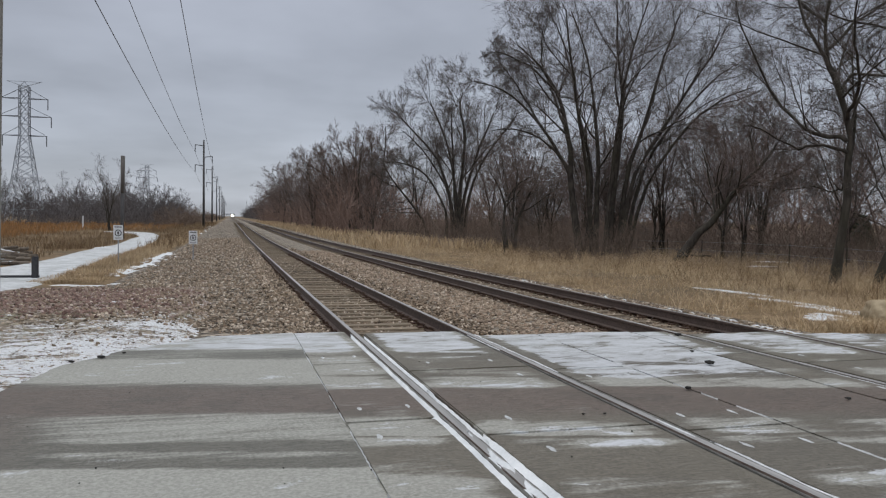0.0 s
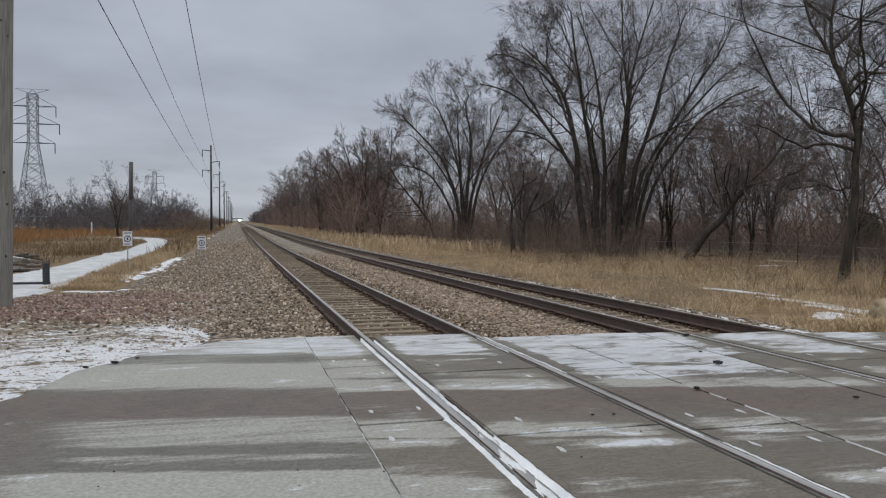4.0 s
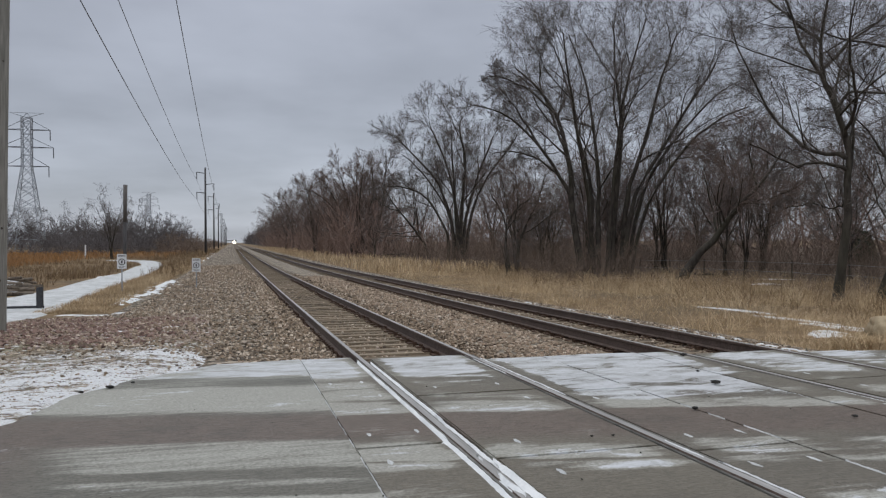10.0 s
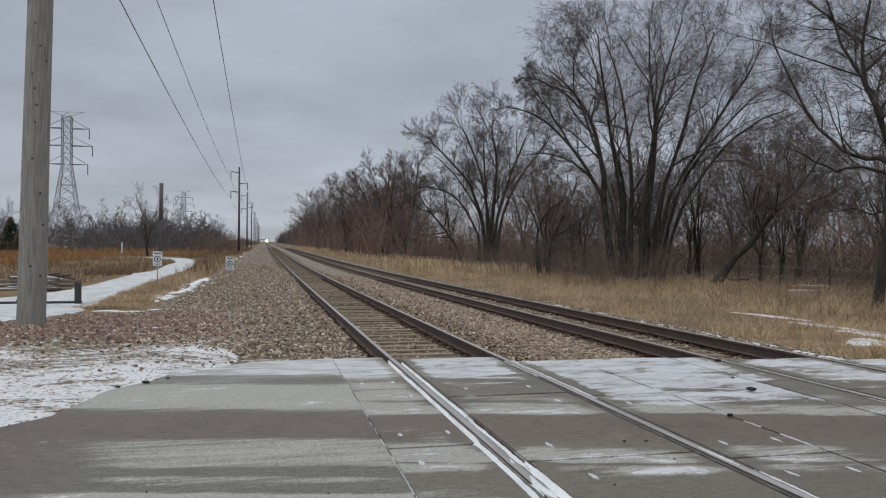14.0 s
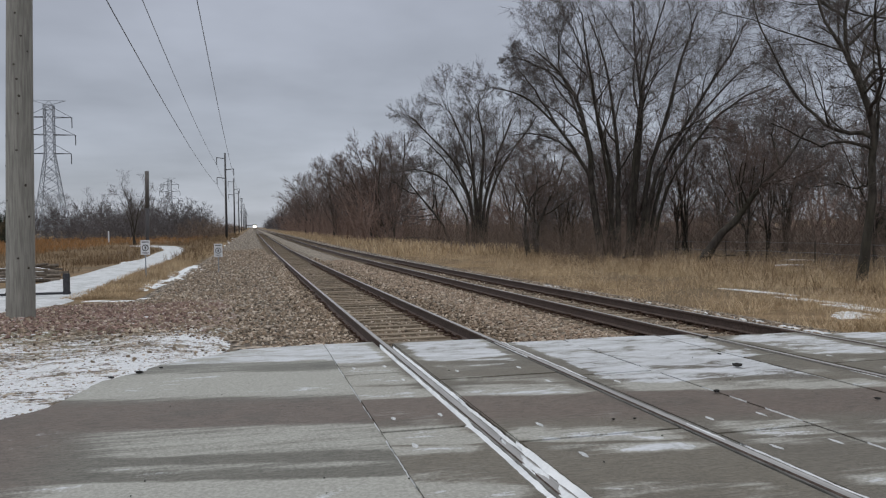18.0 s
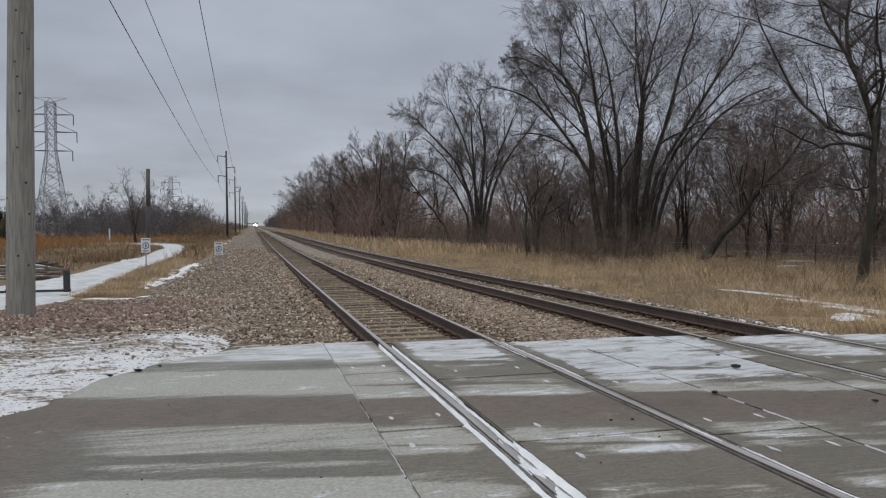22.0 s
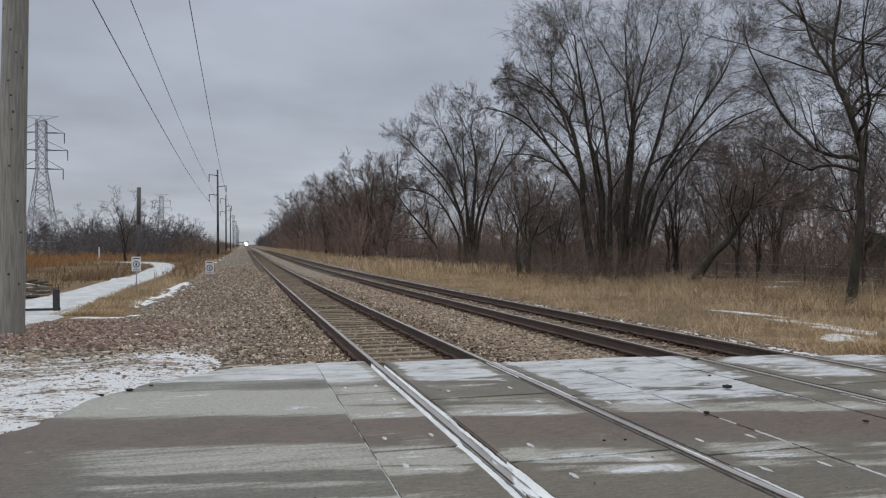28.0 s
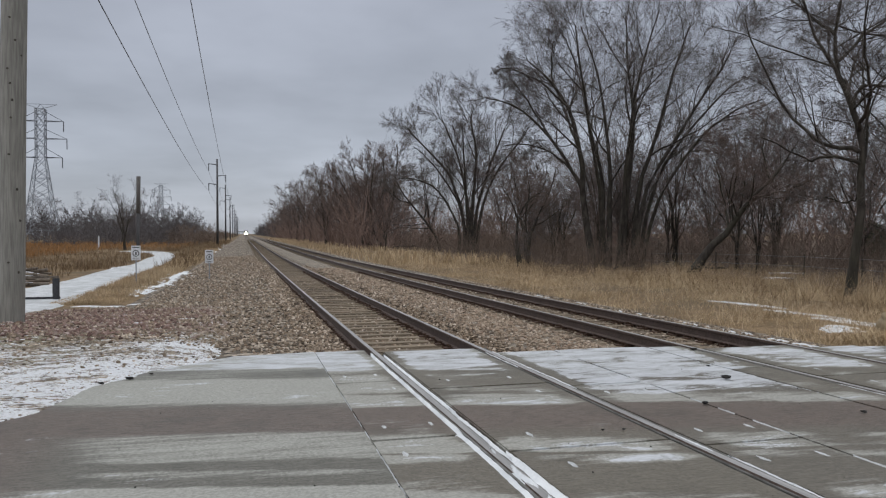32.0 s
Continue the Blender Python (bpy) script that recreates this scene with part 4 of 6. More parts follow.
def bough_tree(seed, stems, levels, last, bark=None, shoots_in=None, rough=0.03, sides=9, wide=1.0):
    """Trunk and crown meshes of a bare tree: stems, then boughs, branches and twigs, each growing off the one before.
    A level: (count, length over its parent's, angle, points, thickness over its parent's, rise, wander, start along the parent, least radius)."""
    rng = np.random.default_rng(seed)
    P, R = stem_lines(stems, 13, rng, rough)
    P[..., :2] *= wide
    wood, fine = [tubes((P, R), sides)], []
    for i, (count, ratio, angle, k, rr, up, wander, start, rmin) in enumerate(levels):
        P, R = shoots(P, R, rng, count, ratio, angle, k, rr, up, wander, start, rmin)
        (wood if i == 0 else fine).append(tubes((P, R), 5 if i == 0 else (4 if i == 1 else 3)))
    count, ratio, angle, rr, rmin = last
    fine.append(cones(shoots(P, R, rng, count, ratio, angle, 2, rr, 0.04, 0.1, 0.1, rmin)))
    return mesh_of("trunk", *merged(wood), bark or M_BARK, True), mesh_of("crown", *merged(fine), shoots_in or M_TWIG)


def vase(seed, n, h, spread, r=0.16, lean=0.0):
    """Stems that part near the ground and arch outwards."""
    q = random.Random(seed)
    out = []
    for k in range(n):
        a = 2 * math.pi * (k + q.uniform(-0.3, 0.3)) / n
        w, top = spread * q.uniform(0.35, 1.0), h * q.uniform(0.72, 0.95)
        dx, dy = math.cos(a), math.sin(a)
        b = q.uniform(0.05, 0.3)
        out.append((((0.1 * dx, 0.1 * dy, -0.4), (b * dx + lean * 0.25, b * dy, 0.25 * top), (w * 0.42 * dx + lean * 0.6, w * 0.42 * dy, 0.6 * top), (w * dx + lean, w * dy, top)), r * q.uniform(0.6, 1.0), r * 0.2))
    return out


def tree(name, meshes, x, y, label, category="tree", group="", rz=0.0, scale=1.0):
    ob = thing(name, x, y, ground(x, y), label, category, group, rz)
    ob.scale = (scale, scale, scale)
    linked("trunk", meshes[0], ob)
    linked("crown", meshes[1], ob)
    return ob


# the great many-stemmed tree beside the line; its stems lie in the plane across the line of sight, then fore and aft
BIG = bough_tree(3, [
    (((-1.2, 0, -0.4), (-1.6, 0, 3.4), (-1.9, 0, 6.9), (-2.3, 0.1, 9.7), (-3.2, 0.2, 11.8), (-4.2, 0.2, 13.2), (-5.2, 0.2, 14.2)), 0.33, 0.035),
    (((-1.85, 0, 5.4), (-2.5, -0.1, 6.9), (-3.6, -0.3, 8.6), (-4.9, -0.4, 10.2), (-6.2, -0.5, 11.2), (-7.6, -0.5, 11.6)), 0.17, 0.035),
    (((-3.4, -0.3, 8.3), (-4.7, 0.3, 10.6), (-5.6, 0.6, 12.2), (-6.4, 0.8, 13.2)), 0.11, 0.03),
    (((-2.8, 0.1, 11.0), (-4.2, -0.6, 12.4), (-5.6, -1.0, 13.2), (-6.6, -1.2, 13.4)), 0.11, 0.03),
    (((-1.8, 0, 5.2), (-2.6, 0.3, 6.8), (-3.7, 0.6, 7.9), (-5.3, 0.8, 8.6), (-6.7, 0.8, 8.5)), 0.12, 0.03),
    (((-2.1, 0, 8.2), (-2.9, 0.5, 10.6), (-3.7, 0.8, 13.2), (-3.6, 1.0, 15.6)), 0.13, 0.03),
    (((-0.3, 0.1, -0.4), (-0.2, 0.1, 3.4), (-0.2, 0.1, 6.9), (-0.5, 0.1, 10.3), (-1.0, 0.1, 13.6), (-1.9, 0.1, 16.2)), 0.26, 0.03),
    (((-0.8, 0.8, -0.4), (-0.6, 1.0, 5.4), (-1.4, 1.5, 9.6), (-2.2, 1.9, 13.6), (-2.9, 2.1, 16.0)), 0.2, 0.03),
    (((0.35, 0, -0.4), (0.8, -0.1, 5.2), (1.2, -0.2, 10.2), (0.9, -0.2, 13.1), (0.7, -0.2, 16.8)), 0.29, 0.03),
    (((0.2, -0.4, -0.4), (0.6, -0.7, 5.0), (1.2, -1.2, 10.8), (1.9, -1.5, 14.0), (2.6, -1.7, 16.4)), 0.2, 0.03),
    (((1.0, 0.2, -0.4), (1.5, 0.3, 5.2), (2.4, 0.5, 8.3), (3.3, 0.7, 12.0), (4.1, 0.8, 15.0), (4.6, 0.9, 16.2)), 0.24, 0.03),
    (((1.2, 0, -0.4), (1.7, 0, 4.5), (3.3, 0, 7.9), (5.0, 0, 11.0), (6.4, 0, 13.4), (6.9, 0, 14.6)), 0.22, 0.03),
    (((1.4, 0.5, -0.4), (2.4, 0.9, 5.5), (4.3, 1.5, 9.0), (6.4, 1.9, 11.6), (7.8, 2.0, 12.8)), 0.19, 0.03),
    (((1.5, -0.3, -0.4), (2.6, -0.8, 4.5), (4.7, -1.4, 8.2), (6.7, -1.9, 9.9), (8.1, -2.0, 10.5)), 0.18, 0.03),
    (((0.4, 0.6, -0.4), (0.7, 1.7, 5.2), (1.2, 3.4, 9.6), (1.6, 4.6, 13.2), (2.0, 5.0, 15.2)), 0.2, 0.03),
    (((-0.4, -0.6, -0.4), (-0.8, -1.7, 5.2), (-1.4, -3.4, 9.6), (-1.8, -4.6, 13.0), (-2.0, -5.0, 14.8)), 0.19, 0.03)],
    [(8, 0.34, 38, 8, 0.54, 0.02, 0.13, 0.32, 0.02), (7, 0.66, 40, 5, 0.56, 0.01, 0.13, 0.12, 0.0115), (5, 0.72, 40, 4, 0.6, 0.01, 0.1, 0.12, 0.0066), (4, 0.8, 38, 2, 0.7, 0.01, 0.1, 0.12, 0.0048)],
    (3, 0.9, 36, 0.8, 0.0038), None, None, 0.03, 9, 1.1)
tree("bare_tree", BIG, 19.5, 43.4, "tall bare many-stemmed tree with a wide twiggy crown", "tree", "", -27, 0.93)
RIGHT = bough_tree(8, [
    (((0, 0, -0.4), (0.33, 0, 2.1), (0.38, 0, 3.9), (0.33, 0, 5.2), (-0.05, 0, 6.5), (-0.35, 0, 7.6), (-0.4, 0, 8.6), (-0.1, 0, 10.6), (0.1, 0.1, 13.4)), 0.19, 0.025),
    (((0.32, 0, 4.7), (-0.3, 0.1, 4.95), (-0.95, 0.1, 5.2), (-1.65, 0.2, 6.0), (-2.5, 0.2, 7.4), (-3.0, 0.2, 8.7), (-3.2, 0.2, 9.7)), 0.105, 0.016),
    (((0.38, 0, 4.3), (-0.4, -0.2, 4.6), (-1.1, -0.4, 4.45), (-2.0, -0.6, 5.0), (-2.6, -0.7, 5.3)), 0.08, 0.015),
    (((0.0, 0, 6.3), (0.6, 0.2, 6.9), (1.7, 0.4, 6.8), (3.0, 0.5, 7.6)), 0.08, 0.016),
    (((-0.1, 0, 6.8), (-0.8, -0.3, 8.2), (-1.3, -0.5, 9.6), (-1.5, -0.6, 11.4)), 0.09, 0.016),
    (((-0.35, 0, 7.7), (0.5, 0.6, 8.6), (1.6, 1.2, 9.6), (2.6, 1.6, 11.4)), 0.08, 0.016),
    (((-0.4, 0, 8.6), (-1.2, 0.8, 9.6), (-2.2, 1.4, 10.8), (-2.8, 1.6, 12.2)), 0.08, 0.016),
    (((0.3, 0, 5.4), (0.6, -1.0, 6.5), (0.4, -2.2, 7.8), (0.6, -3.0, 9.4)), 0.09, 0.016),
    (((0.2, 0, 5.9), (0.0, 1.0, 7.0), (-0.6, 2.2, 8.4), (-0.6, 3.0, 10.4)), 0.09, 0.016),
    (((0.36, 0, 3.3), (0.0, 0.3, 3.1), (-0.7, 0.6, 3.3), (-1.6, 0.7, 3.1)), 0.045, 0.01)],
    [(9, 0.42, 46, 7, 0.5, 0.02, 0.13, 0.2, 0.0108), (7, 0.66, 44, 5, 0.5, 0.01, 0.14, 0.12, 0.0062), (5, 0.72, 42, 3, 0.6, 0.01, 0.12, 0.12, 0.0042), (4, 0.8, 40, 2, 0.7, 0.01, 0.1, 0.12, 0.003)],
    (2, 0.9, 38, 0.8, 0.0025), None, None, 0.035)
tree("bare_tree", RIGHT, 16.7, 21.3, "tall bare tree with a single trunk and crooked limbs", "tree", "", -42)
SIDE = bough_tree(31, [
    (((0, 0, -0.4), (0.5, 0, 1.2), (1.0, 0, 2.6), (1.4, 0.1, 4.4), (1.6, 0.2, 8.0), (1.9, 0.2, 11.0)), 0.17, 0.03),
    (((0.75, 0.3, -0.4), (1.1, 0.3, 1.2), (1.5, 0.3, 2.6), (1.9, 0.4, 4.6), (2.6, 0.6, 8.0), (3.2, 0.8, 10.5)), 0.17, 0.03),
    (((1.1, 0, 3.2), (0.5, 0, 4.2), (0.0, 0, 5.4), (-0.6, 0, 6.2), (-1.6, 0.1, 7.0)), 0.07, 0.015),
    (((1.5, 0.1, 5.4), (0.8, 0.2, 6.4), (0.0, 0.2, 7.2), (-1.0, 0.3, 8.0)), 0.08, 0.016),
    (((1.6, 0.2, 7.4), (0.5, 0.1, 8.4), (-1.0, 0.0, 8.9), (-2.6, 0.0, 9.8)), 0.08, 0.016)],
    [(7, 0.38, 44, 7, 0.5, 0.02, 0.12, 0.25, 0.0115), (6, 0.66, 42, 5, 0.5, 0.01, 0.13, 0.12, 0.007), (5, 0.72, 40, 3, 0.6, 0.01, 0.12, 0.12, 0.0048), (3, 0.8, 38, 2, 0.7, 0.01, 0.1, 0.12, 0.0038)],
    (3, 0.9, 36, 0.8, 0.0032))
tree("bare_tree", SIDE, 18.2, 21.2, "bare tree with two trunks leaning aside", "tree", "", -45)
LEAN = bough_tree(5, [
    (((0, 0, -0.4), (0.9, 0, 1.1), (2.2, 0, 2.6), (3.1, 0, 3.9), (4.3, 0, 5.2), (5.2, 0, 6.6)), 0.31, 0.03),
    (((2.7, 0, 3.3), (3.6, 0.2, 4.0), (5.0, 0.4, 4.3), (6.2, 0.4, 5.0)), 0.09, 0.018),
    (((2.2, 0, 2.6), (2.1, -0.3, 3.8), (2.4, -0.4, 5.4), (2.2, -0.5, 7.0)), 0.07, 0.015),
    (((3.9, 0, 4.8), (3.6, 0.5, 6.4), (3.9, 0.8, 8.2)), 0.08, 0.015)],
    [(8, 0.5, 50, 7, 0.45, 0.0, 0.15, 0.35, 0.012), (6, 0.66, 46, 5, 0.5, -0.02, 0.15, 0.12, 0.008), (6, 0.72, 44, 3, 0.62, -0.02, 0.12, 0.12, 0.0058), (4, 0.8, 42, 2, 0.7, 0.0, 0.1, 0.15, 0.0046)],
    (2, 0.9, 38, 0.8, 0.0038), None, M_TWIG_RED)
tree("leaning_tree", LEAN, 19.7, 35.5, "dark bare tree leaning far over", "tree", "", -32)
SECOND = bough_tree(12, [
    (((-0.3, 0, -0.4), (-0.7, 0, 4.7), (-2.4, 0, 10.1), (-5.7, 0, 14.2), (-7.6, 0, 16.4)), 0.36, 0.05),
    (((0, 0.2, -0.4), (0, 0.3, 4.7), (-1.0, 0.5, 11.5), (-2.7, 0.6, 16.0), (-3.4, 0.6, 18.0)), 0.34, 0.05),
    (((0.3, -0.2, -0.4), (0.5, -0.3, 6.0), (1.0, -0.5, 12.6), (0.3, -0.6, 17.0), (0.7, -0.6, 18.8)), 0.36, 0.05),
    (((0.6, 0, -0.4), (1.0, 0.2, 5.4), (2.7, 0.6, 11.5), (4.4, 0.9, 16.0), (5.4, 1.0, 18.2)), 0.34, 0.05),
    (((0.9, 0.3, -0.4), (1.7, 0, 6.0), (3.7, -0.4, 10.8), (6.4, -0.7, 14.6), (7.4, -0.8, 16.2)), 0.3, 0.05),
    (((-1.3, 0.2, -0.4), (-1.3, 0.2, 3.4), (-3.7, 0.4, 8.1), (-6.6, 0.6, 9.6), (-8.2, 0.6, 9.8)), 0.26, 0.04),
    (((-0.6, -0.3, -0.4), (-0.8, -0.4, 5.4), (-4.2, -0.8, 11.3), (-6.8, -1.0, 13.8)), 0.24, 0.04),
    (((0.2, 0.6, -0.4), (0.4, 1.8, 6.0), (0.9, 4.0, 12.0), (1.2, 5.4, 16.0)), 0.28, 0.05),
    (((0.1, -0.6, -0.4), (-0.2, -1.8, 6.0), (-0.5, -4.0, 12.0), (-0.6, -5.4, 15.6)), 0.28, 0.05)],
    [(8, 0.33, 36, 7, 0.52, 0.04, 0.08, 0.28, 0.034), (6, 0.66, 38, 5, 0.5, 0.03, 0.09, 0.12, 0.0195), (5, 0.72, 38, 3, 0.6, 0.02, 0.1, 0.12, 0.0132), (3, 0.8, 36, 2, 0.7, 0.02, 0.1, 0.12, 0.0098)],
    (3, 0.9, 34, 0.8, 0.0078), None, None, 0.03, 9, 1.06)
tree("bare_tree", SECOND, 23.7, 89.0, "broad bare tree with stems spreading like a fan", "tree", "", -17, 0.92)
CROOKED = bough_tree(33, [
    (((0, 0, -0.4), (-0.9, 0, 2.2), (-2.8, 0, 4.8), (-5.0, 0, 7.6), (-6.4, 0, 10.2)), 0.26, 0.05),
    (((-2.4, 0, 4.2), (-2.0, 0.3, 6.0), (-2.3, 0.6, 8.4), (-1.8, 0.8, 10.6)), 0.14, 0.03), (((-4.0, 0, 6.4), (-5.6, 0.3, 6.9), (-7.4, 0.4, 8.2)), 0.11, 0.03)],
    [(8, 0.4, 42, 6, 0.45, 0.03, 0.11, 0.3, 0.026), (6, 0.66, 40, 4, 0.5, 0.02, 0.12, 0.12, 0.017), (5, 0.76, 38, 2, 0.62, 0.02, 0.1, 0.12, 0.012)],
    (4, 0.95, 36, 0.8, 0.0098))
tree("leaning_tree", CROOKED, 22.8, 98.5, "bare tree leaning over with a forked trunk", "tree", "", -14)
DOUBLE = bough_tree(35, [
    (((0, 0, -0.4), (-0.3, 0, 1.6), (-0.25, 0, 3.4), (0.5, 0, 4.6), (1.6, 0, 5.4)), 0.19, 0.03), (((-0.25, 0, 3.2), (-0.7, 0.2, 4.6), (-1.6, 0.3, 6.2)), 0.1, 0.02),
    (((0.55, 0.1, -0.4), (0.6, 0.1, 1.8), (1.2, 0.2, 3.4), (2.0, 0.3, 5.2), (2.6, 0.3, 7.2)), 0.19, 0.03), (((0.62, 0.1, 1.9), (0.3, 0.5, 3.2), (0.6, 0.6, 5.4), (0.4, 0.6, 7.4)), 0.09, 0.02)],
    [(8, 0.46, 46, 6, 0.45, 0.03, 0.12, 0.35, 0.016), (6, 0.66, 42, 4, 0.5, 0.02, 0.12, 0.12, 0.010), (5, 0.76, 40, 2, 0.62, 0.02, 0.1, 0.12, 0.007)],
    (4, 0.95, 36, 0.8, 0.0056), None, M_TWIG_RED)
tree("bare_tree", DOUBLE, 17.5, 54.2, "small bare tree with two dark crooked trunks", "tree", "", -20)
ARCHED = bough_tree(37, [
    (((0, 0, -0.4), (-1.2, 0, 5.2), (-5.4, 0, 10.4), (-9.0, 0, 12.2)), 0.3, 0.05), (((-0.4, 0, -0.4), (-1.0, 0.3, 5.0), (-3.6, 0.6, 10.6), (-5.6, 0.8, 14.0)), 0.28, 0.05), (((0.2, 0, -0.4), (-0.2, 0, 6.0), (-1.6, 0, 12.0), (-2.8, 0, 15.8)), 0.3, 0.05),
    (((0.6, 0.2, -0.4), (0.8, 0.3, 6.0), (0.6, 0.6, 12.0), (0.4, 0.8, 16.0)), 0.3, 0.05), (((0.9, 0, -0.4), (1.8, -0.2, 5.4), (3.4, -0.6, 11.0), (3.2, -0.8, 15.4)), 0.28, 0.05), (((1.2, 0, -0.4), (3.0, 0, 5.0), (5.8, 0, 10.0), (6.4, 0, 14.0)), 0.26, 0.05),
    (((0.3, 0.4, -0.4), (0.2, 2.2, 6.0), (-0.4, 4.4, 12.0)), 0.26, 0.05), (((0.3, -0.4, -0.4), (0.6, -2.2, 6.0), (0.2, -4.4, 11.6)), 0.26, 0.05)],
    [(9, 0.32, 32, 6, 0.46, 0.05, 0.05, 0.2, 0.03), (7, 0.66, 34, 4, 0.5, 0.05, 0.06, 0.12, 0.0185), (6, 0.76, 32, 2, 0.6, 0.04, 0.06, 0.12, 0.012)],
    (5, 0.95, 30, 0.8, 0.009), None, M_TWIG_RED)
tree("bare_tree", ARCHED, 17.4, 129.0, "brown bare tree with stems arching out over the line", "tree", "", -9, 0.92)
FORKED = bough_tree(39, [
    (((0, 0, -0.4), (0.3, 0, 1.4), (1.6, 0, 4.4), (2.6, 0.2, 9.0), (3.4, 0.3, 16.0), (3.4, 0.3, 20.0)), 0.32, 0.06), (((0.2, 0, 0.8), (-1.0, 0, 3.2), (-1.6, -0.2, 8.0), (-1.2, -0.2, 14.0), (-0.6, -0.2, 18.0)), 0.26, 0.05),
    (((1.4, 0, 4.0), (3.6, 0.3, 6.0), (6.4, 0.5, 8.6)), 0.14, 0.04), (((2.6, 0.2, 9.0), (1.2, 1.0, 13.0), (0.8, 1.6, 17.0)), 0.16, 0.04)],
    [(9, 0.3, 36, 6, 0.46, 0.05, 0.06, 0.3, 0.03), (7, 0.66, 36, 4, 0.5, 0.05, 0.06, 0.12, 0.0185), (6, 0.76, 34, 2, 0.6, 0.04, 0.06, 0.12, 0.012)],
    (4, 0.95, 30, 0.8, 0.009), None, M_TWIG_RED)
tree("bare_tree", FORKED, 18.9, 124.0, "tall bare tree whose dark trunk forks low down", "tree", "", -10, 0.86)

MID_LEVELS = [(6, 0.42, 42, 6, 0.45, 0.03, 0.12, 0.25, 0.017), (5, 0.68, 40, 4, 0.5, 0.02, 0.12, 0.12, 0.0105), (4, 0.78, 38, 2, 0.62, 0.02, 0.1, 0.12, 0.0078)]
MIDS = [bough_tree(20 + k, vase(k, 5, 9.6, 3.2, 0.12), MID_LEVELS, (4, 0.95, 36, 0.8, 0.006), None, M_TWIG_RED if k % 2 else None, 0.05, 6) for k in range(4)]
FAR_LEVELS = [(6, 0.4, 36, 4, 0.42, 0.05, 0.06, 0.2, 0.026), (5, 0.68, 36, 3, 0.5, 0.05, 0.06, 0.12, 0.0165), (4, 0.8, 34, 2, 0.62, 0.04, 0.06, 0.12, 0.0115)]
FARS = [bough_tree(40 + k, vase(k + 9, 5, 9.6, 3.4, 0.12), FAR_LEVELS, (3, 1.0, 30, 0.8, 0.0105), M_FARBARK, M_FAR, 0.05, 5) for k in range(2)]
DEEP = [bough_tree(44 + k, vase(k + 14, 6, 9.6, 3.6, 0.12), FAR_LEVELS, (3, 1.0, 30, 0.8, 0.0085), M_BARK, M_WOODRED, 0.05, 5) for k in range(3)]
# places: across, along, size, turn
for k, (x, y, s, rz) in enumerate([(25.5, 96, 1.05, 0), (17.2, 109, 0.72, 80), (21.6, 58, 0.66, 200), (23.5, 62, 0.7, 20), (26, 118, 1.5, 30), (23, 47, 0.8, 90),
                                   (30, 62, 1.0, 10), (36, 80, 1.2, 100), (33, 46, 1.05, 200), (28, 30, 0.9, 50), (31, 36, 1.0, 300), (26, 24, 0.85, 140), (27, 76, 1.0, 70), (20, 46, 0.7, 310), (13.5, 44, 0.28, 20), (26.0, 47, 1.0, 250), (22.6, 47.5, 0.8, 330), (29, 53, 1.2, 140), (24, 70, 1.0, 40), (21.5, 64, 0.95, 15), (23.4, 60, 0.9, 255), (27.5, 58, 1.1, 75), (26.5, 41, 0.85, 120), (29.5, 43, 0.95, 200)]):
    tree("bare_tree", MIDS[k % 4], x, y, "bare twiggy tree at the edge of the wood", "tree", "trees of the wood edge", rz, s)
for k, (x, y, s, rz) in enumerate([(16.2, 147, 1.5, 30), (14.5, 165, 1.6, 200), (17, 182, 1.7, 10), (14.5, 205, 1.7, 80), (15, 232, 1.75, 160), (15, 262, 1.8, 220), (15, 298, 1.8, 300), (16, 340, 1.8, 40), (21.5, 139, 1.6, 70),
                                   (16, 390, 1.6, 100), (17, 480, 1.6, 190), (18, 620, 1.7, 330), (22, 150, 1.6, 70), (23, 190, 1.6, 170), (22, 225, 1.6, 260),
                                   (40, 55, 1.1, 20), (44, 70, 1.2, 170), (38, 34, 1.1, 310), (46, 42, 1.2, 120), (36, 112, 1.5, 290), (34, 24, 1.0, 250), (52, 60, 1.3, 60), (50, 30, 1.2, 130), (42, 95, 1.4, 210), (58, 85, 1.5, 300)]):
    tree("bare_tree", DEEP[k % 3], x, y, "bare twiggy tree deep in the wood", "tree", "trees of the wood", rz, s)
tree("bare_tree", MIDS[0], -18.6, 116.5, "bare round-headed tree standing at the trail's bend", "tree", "", 40, 0.95)
for k, (x, y, s, rz) in enumerate([(-26.5, 178, 1.05, 30), (-21.5, 196, 1.1, 120), (-20, 215, 1.0, 220), (-18.5, 240, 1.0, 10), (-28, 190, 0.9, 300), (-18, 275, 1.0, 80), (-62, 262, 1.5, 20), (-72, 270, 1.6, 150), (-84, 268, 1.5, 260),
                                   (-52, 280, 1.4, 90), (-98, 272, 1.6, 340), (-42, 300, 1.3, 200), (-112, 270, 1.6, 30), (-128, 275, 1.6, 100)]):
    tree("bare_tree", FARS[k % 2], x, y, "far grey bare tree beyond the field", "tree", "trees beyond the field", rz, s)


